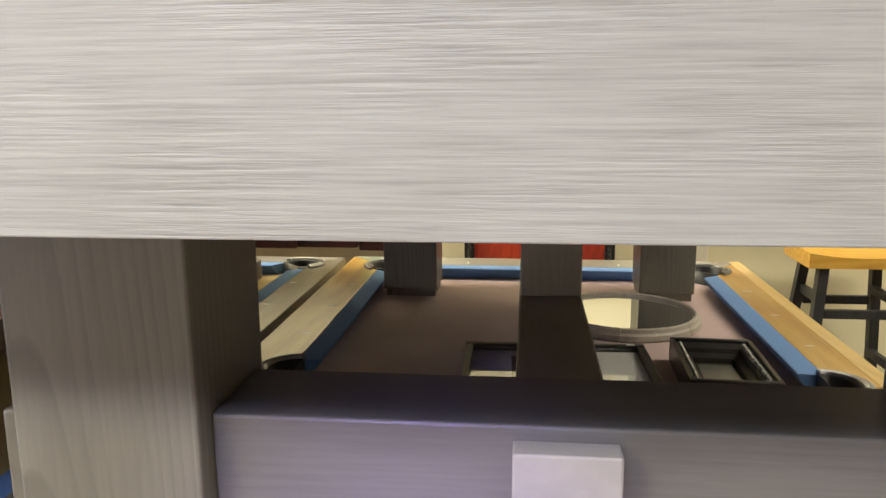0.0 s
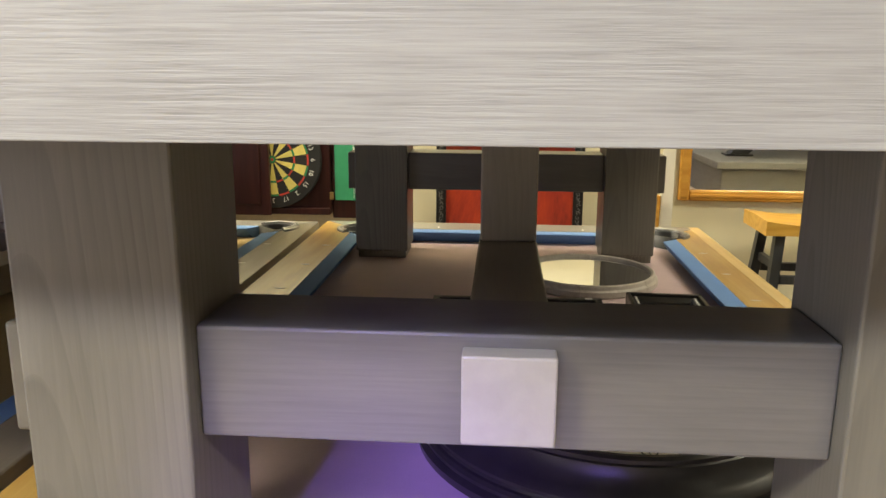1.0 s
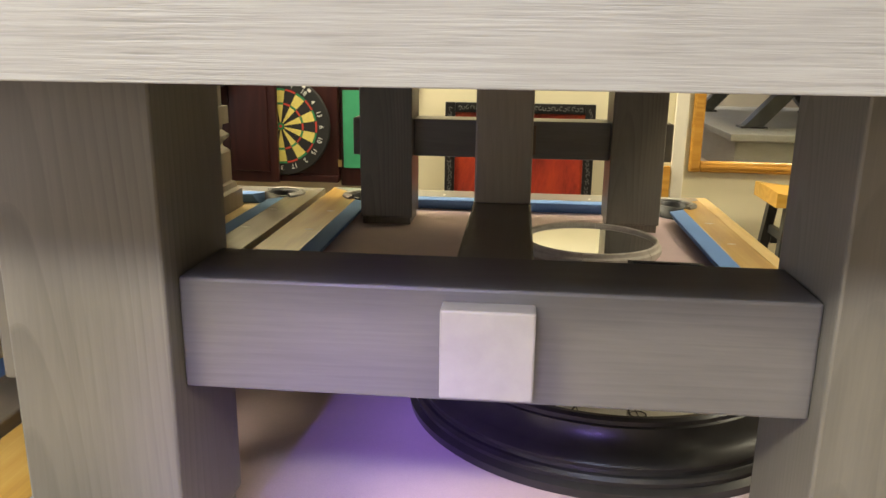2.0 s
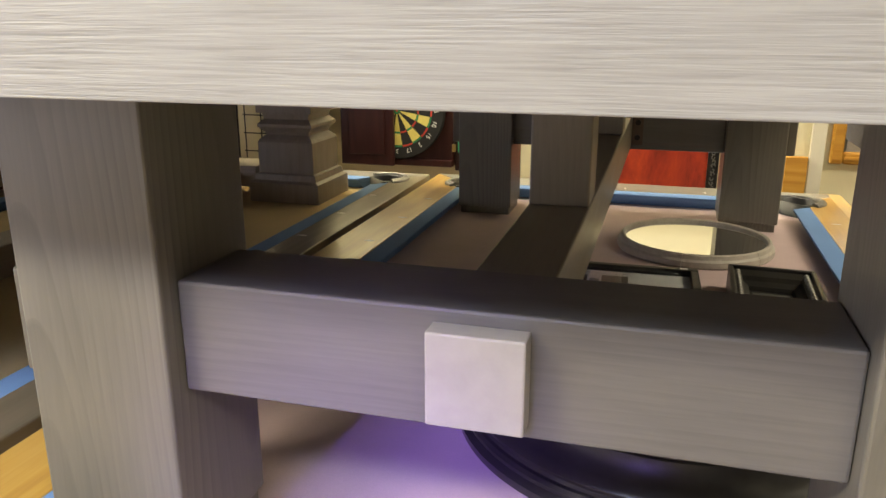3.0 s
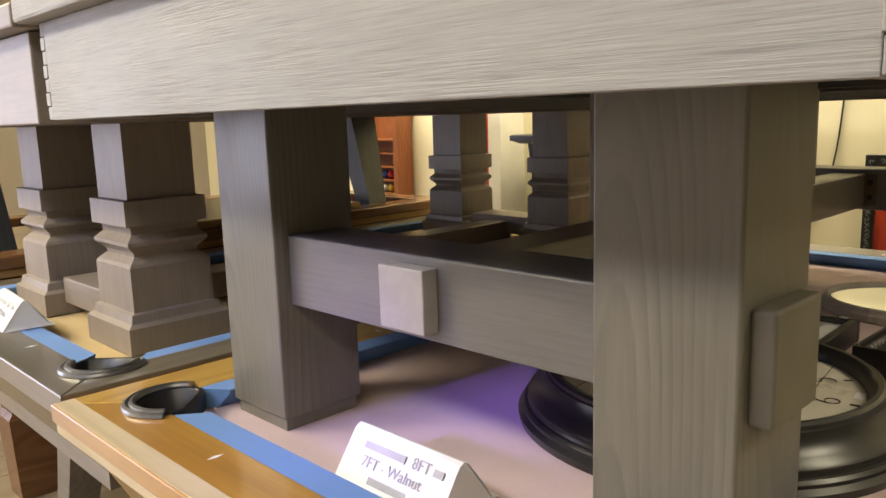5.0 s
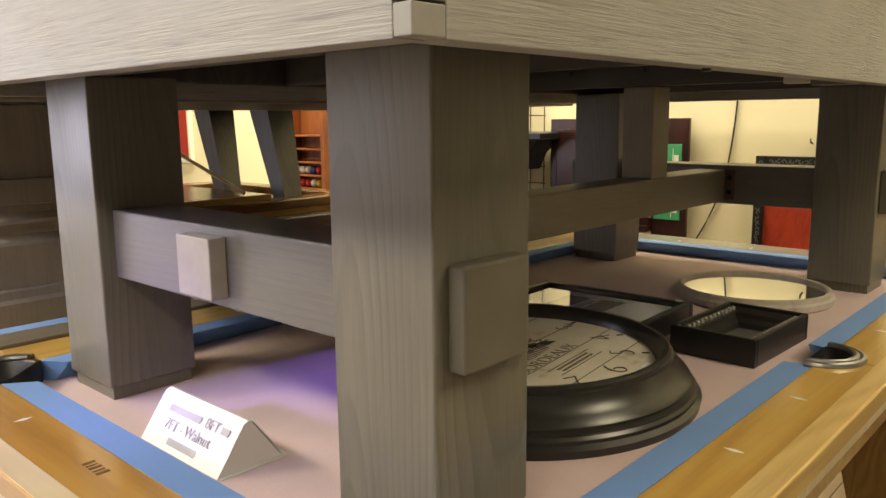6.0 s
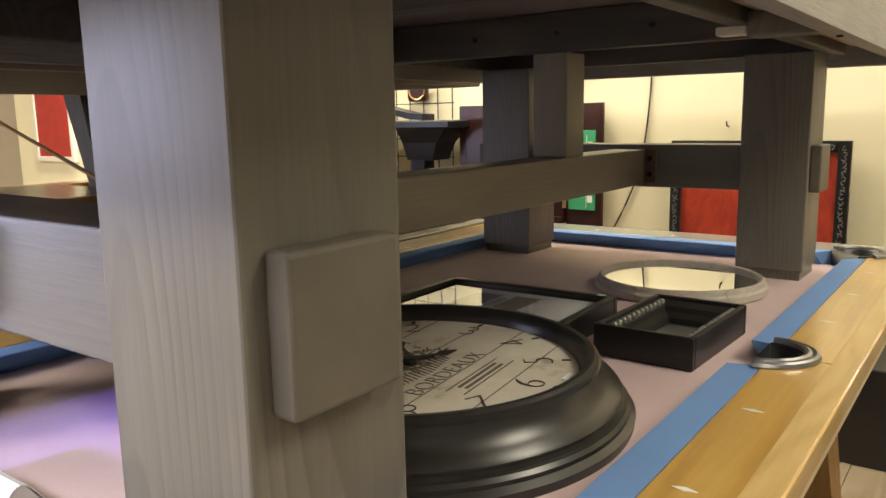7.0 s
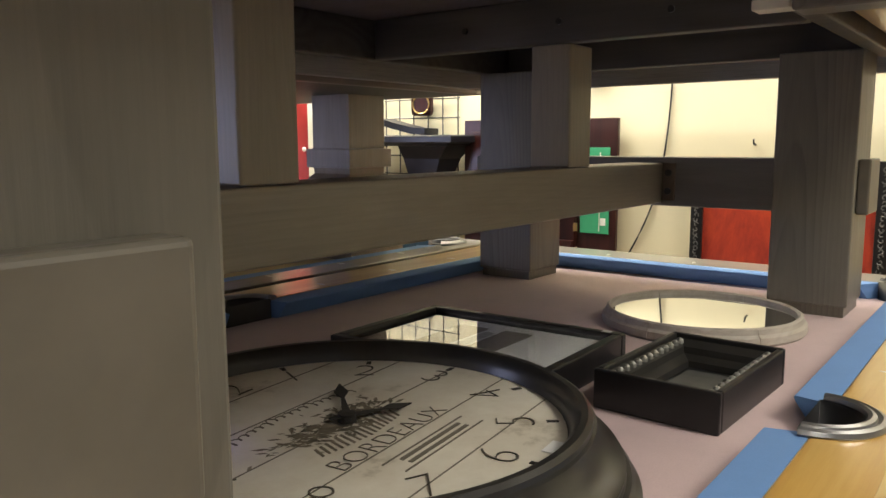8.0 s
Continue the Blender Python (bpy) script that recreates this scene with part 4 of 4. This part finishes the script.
part("printed_line", w, CHALK, board)
part("bull", disc(0, 0, -0.031, 0.0165, 20), DGREEN, board)
part("inner_bull", disc(0, 0, -0.0314, 0.007, 16), DRED, board)

# wall mirror with a honey coloured frame
wm = thing("wall_mirror", "large wall mirror in a honey wooden frame", "mirror", (0.765, 2.998, 0.775))
part("mirror_glass", box(0.03, 0.87, -0.012, -0.004, 0.03, 0.77, 0), MIRROR, wm)
for x0, x1, z0, z1 in ((0.0, 0.05, 0.0, 0.8), (0.85, 0.90, 0.0, 0.8), (0.0503, 0.8497, 0.0, 0.05), (0.0503, 0.8497, 0.75, 0.8)):
    part("frame_side", box(x0, x1, -0.03, 0.0, z0, z1, 0.008), GOLD, wm)
    xi0, xi1 = (x0 + 0.008, x1 - 0.008) if x1 - x0 < 0.1 else (x0, x1)
    part("frame_bead", box(xi0, xi1, -0.036, -0.0305, z0 + 0.018, z1 - 0.018, 0.002), GOLD, wm)
single("trim", box(0.690, 0.745, 2.972, 2.9985, 0.09, ZC, 0.004), TRIM, "white vertical trim board on the wall", "trim", "structure")


crate = single("storage_box", box(0.20, 0.66, 2.55, 2.93, 0.0, 0.34, 0.006), BLACKFRAME, "low black storage box against the wall", "box")
board_ob = single("wood_board", box(0.60, 0.685, 2.955, 2.985, 0.0, 0.80, 0.004), GOLD, "honey wooden board leaning on the wall", "board")


def bar_stool(at):
    s = thing("bar_stool", "bar stool with a honey saddle seat and black legs", "stool", at)
    rings = []
    for i in range(13):
        x = -0.21 + 0.42 * i / 12
        dip = -0.018 * (1 - (x / 0.21) ** 2)
        rings.append([(x, -0.15, 0.705), (x, 0.15, 0.705), (x, 0.15, 0.764 + dip), (x, 0.0, 0.768 + dip), (x, -0.15, 0.764 + dip)])
    smooth(part("seat", loft(rings), STOOLTOP, s), 40)
    for qx in (-1, 1):
        for qy in (-1, 1):
            r0, r1 = (qx * 0.20, qy * 0.17), (qx * 0.14, qy * 0.10)
            h = 0.019
            part("leg", loft([[(r[0] - h, r[1] - h, z), (r[0] + h, r[1] - h, z), (r[0] + h, r[1] + h, z), (r[0] - h, r[1] + h, z)] for r, z in ((r0, 0), (r1, 0.704))]), CHARCOAL, s)
    for z, q in ((0.22, 1), (0.50, -1)):
        f = 1 - z / 0.704 * 0.35
        for e in (-1, 1):
            part("stretcher", box(-0.175 * f, 0.175 * f, e * 0.155 * f - 0.012, e * 0.155 * f + 0.012, z, z + 0.035, 0.002), CHARCOAL, s)
            part("stretcher", box(e * 0.185 * f - 0.012, e * 0.185 * f + 0.012, -0.14 * f, 0.14 * f, z + 0.05, z + 0.085, 0.002), CHARCOAL, s)
    return s


bar_stool((1.235, 2.70, 0.0))
wire = single("wall_cable", tube([(-0.63 + 0.19 * (1 - (1 - (z - 0.62) / 0.7) ** 2) + 0.006 * math.sin(9 * z), 2.994, z) for z in np.linspace(0.5, 1.5, 26)], 0.0035, 6), WIRE, "thin black cable hanging down the wall", "cable")
single("wall_nail", tube([(-0.12, 2.998, 1.12), (-0.12, 2.975, 1.125), (-0.12, 2.97, 1.14)], 0.004, 6), WIRE, "small metal hook in the wall", "hook")
single("switch_box", box(-0.80, -0.72, 2.975, 2.999, 1.38, 1.42, 0.004), TRIM, "small pale box on the wall", "wall box")

# wire grid, black pub table, red cabinet and ball shelf
grid = thing("wire_grid_panel", "black wire grid panel hung on the wall", "grid panel", (-1.92, 2.985, 0.6))
for i in range(6):
    part("wire", tube([(0.09 * i, 0, 0), (0.09 * i, 0, 1.5)], 0.003, 6), WIRE, grid)
for i in range(17):
    part("wire", tube([(-0.01, 0, 0.02 + 0.09 * i), (0.46, 0, 0.02 + 0.09 * i)], 0.003, 6), WIRE, grid)
badge = thing("wall_plaque", "small dark plaque with a gilt rim on the grid", "plaque", (-1.67, 2.965, 1.26))
part("plaque", box(-0.06, 0.06, -0.01, 0.01, 0.0, 0.11, 0.02), MAHOGANY, badge)
part("gilt_rim", tube([(0.05 * math.cos(t), -0.012, 0.055 + 0.045 * math.sin(t)) for t in np.linspace(0, 6.28, 20)], 0.004, 6), BRASS, badge)
pub = thing("pub_table", "black pub table with a moulded top edge and drawer", "pub table", (-1.665, 2.83, 0))
part("tabletop", loft([[(-h, -d, z), (h, -d, z), (h, d, z), (-h, d, z)] for h, d, z in ((0.335, 0.11, 1.118), (0.345, 0.13, 1.128), (0.375, 0.14, 1.135), (0.375, 0.14, 1.160), (0.365, 0.13, 1.166))]), NAVY, pub)
part("drawer_body", loft([[(0.155 + h * q, -d, z), (0.155 + h, -d, z), (0.155 + h, d, z), (0.155 + h * q, d, z)] for h, q, d, z in ((0.075, -1, 0.07, 0.975), (0.11, -0.9, 0.08, 1.06), (0.165, -0.7, 0.10, 1.1175))]), NAVY, pub)
for lx, top in ((-0.262, 1.1175), (0.12, 0.9745)):
    part("leg", square_turned([(0.075, 0.0), (0.075, 0.03), (0.04, 0.06), (0.04, 0.95), (0.055 if top > 1 else 0.04, top)], lx, 0), NAVY, pub)
toy = single("game_frame", loft([[(-1.93 + x, 2.76, z), (-1.93 + x, 2.86, z), (-1.93 + x, 2.86, z + 0.03), (-1.93 + x, 2.76, z + 0.03)] for x, z in ((0.0, 1.1665), (0.06, 1.205), (0.17, 1.215), (0.25, 1.195), (0.36, 1.172), (0.44, 1.1665))]), NAVY, "low slate-blue moulded piece on the table", "game part")
redcab = thing("red_cabinet", "tall red painted cabinet with a white side post", "cabinet", (-2.42, 2.80, 0))
part("body", box(-0.12, 0.14, 0.0, 0.195, 0.10, 1.55, 0.005), REDPAINT, redcab)
part("plinth", box(-0.12, 0.14, 0.01, 0.195, 0.0, 0.0995, 0.003), BLACKFRAME, redcab)
part("side_post", box(0.1405, 0.235, -0.02, 0.195, 0.0, 1.6, 0.005), TRIM, redcab)
part("door_knob", lathe([(0.0, 0.0), (0.012, 0.004), (0.012, 0.012), (0.0, 0.018)], 0, 0, 12), PEARL, redcab).matrix_local = pose(0.10, -0.001, 1.10, 90)
shelf = thing("ball_shelf", "cherry wood wall shelf holding rows of balls", "shelf", (-3.58, 2.84, 0.675))
part("back_panel", box(0.0, 0.42, 0.14, 0.155, 0.0, 1.0, 0), ORANGE, shelf)
for x0 in (-0.02, 0.40):
    part("side_panel", box(x0, x0 + 0.04, 0.0, 0.139, 0.0, 1.0, 0.003), ORANGE, shelf)
for z in (0.0, 0.09, 0.18, 0.27, 0.36, 0.45):
    part("shelf_board", box(0.0205, 0.3995, 0.005, 0.139, z, z + 0.012, 0.002), ORANGE, shelf)
BALLS = [plain(f"ball_{n}", c, 0.12, 0, 0.03) for n, c in (("white", (0.75, 0.72, 0.62)), ("red", (0.5, 0.03, 0.03)), ("blue", (0.04, 0.07, 0.25)), ("yellow", (0.7, 0.45, 0.06)), ("black", (0.02, 0.02, 0.02)))]
rs = random.Random(2)
for z in (0.09, 0.18):
    for i in range(6):
        b = bmesh.new()
        bmesh.ops.create_uvsphere(b, u_segments=16, v_segments=10, radius=0.0286)
        o = smooth(single("billiard_ball", b, BALLS[rs.randrange(5)] if z > 0.1 else BALLS[(1, 1, 1, 0, 3, 1)[i]], "glossy billiard ball on the shelf", "ball", "", "balls on the shelf"), 180)
        o.location = (-3.58 + 0.06 + i * 0.06, 2.91, 0.675 + z + 0.0125 + 0.0286)
west_cab = thing("red_wall_picture", "red picture in a pale frame", "picture", (-5.35, 2.97, 0.93))
part("picture", box(-0.25, 0.25, 0.0, 0.02, 0.0, 0.5, 0), REDPAINT, west_cab)
for x0, x1, z0, z1 in ((-0.29, -0.2505, -0.04, 0.54), (0.2505, 0.29, -0.04, 0.54), (-0.25, 0.25, -0.04, -0.0005), (-0.25, 0.25, 0.5005, 0.54)):
    part("frame_side", box(x0, x1, -0.01, 0.025, z0, z1, 0.002), TRIM, west_cab)

# table that shows in the wall mirror
side = thing("pool_table", "pale grey pool table across the aisle", "pool table", (1.93, -0.60, 0))
part("body", box(-0.62, 0.62, 0.0, 2.3, 0.56, 0.775, 0.01), GREY_Y, side)
part("rail_band", box(-0.66, 0.66, -0.04, 2.34, 0.7755, 0.82, 0.006), GREY_Y, side)
for x in (-0.5, 0.5):
    for y in (0.25, 2.05):
        part("leg", box(x - 0.07, x + 0.07, y - 0.07, y + 0.07, 0, 0.5595, 0.003), GREY_Y, side)
trestle = thing("pool_table", "grey pool table on charcoal splayed legs", "pool table", (1.93, -0.60, 0.82))
for qx in (-1, 1):
    for y in (0.55, 1.9):
        part("leg", loft([[(a - 0.06, y - 0.05, z), (a + 0.06, y - 0.05, z), (a + 0.06, y + 0.05, z), (a - 0.06, y + 0.05, z)] for a, z in ((qx * 0.42, 0.012), (qx * 0.06, 0.42))]), CHARCOAL, trestle)
        part("foot_plate", box(qx * 0.42 - 0.085, qx * 0.42 + 0.085, y - 0.065, y + 0.065, 0.0, 0.0115, 0.002), BLACK, trestle)
part("bed", box(-0.6, 0.6, 0.0, 2.3, 0.4205, 0.56, 0.006), GREY_Y, trestle)

# ---- floor planks ----
PLANK_MESH = mesh_from(box(-0.0935, 0.0935, -0.598, 0.598, -0.004, 0.0, 0.0008, None, 1), "plank", PLANK)
rs = random.Random(7)
rest = []
for i in range(int((XE - XW) / 0.19)):
    x = XW + 0.095 + i * 0.19
    y = YS + 0.6 - rs.random() * 1.0
    while y < YN:
        lo, hi = max(y - 0.598, YS + 0.002), min(y + 0.598, YN - 0.002)
        if hi - lo > 0.05:
            if -2.3 < x < 1.9 and -2.2 < y and hi - lo > 1.19:
                o = new("plank", PLANK_MESH)
                o.parent, o.location = floor, (x, y, 0)
            else:
                rest.append((x, lo, hi))
        y += 1.2
many = bmesh.new()
for x, lo, hi in rest:
    box(x - 0.0935, x + 0.0935, lo, hi, -0.004, 0.0, 0, many)
tagged(part("plank_field", many, PLANK, floor), kind="stuff")
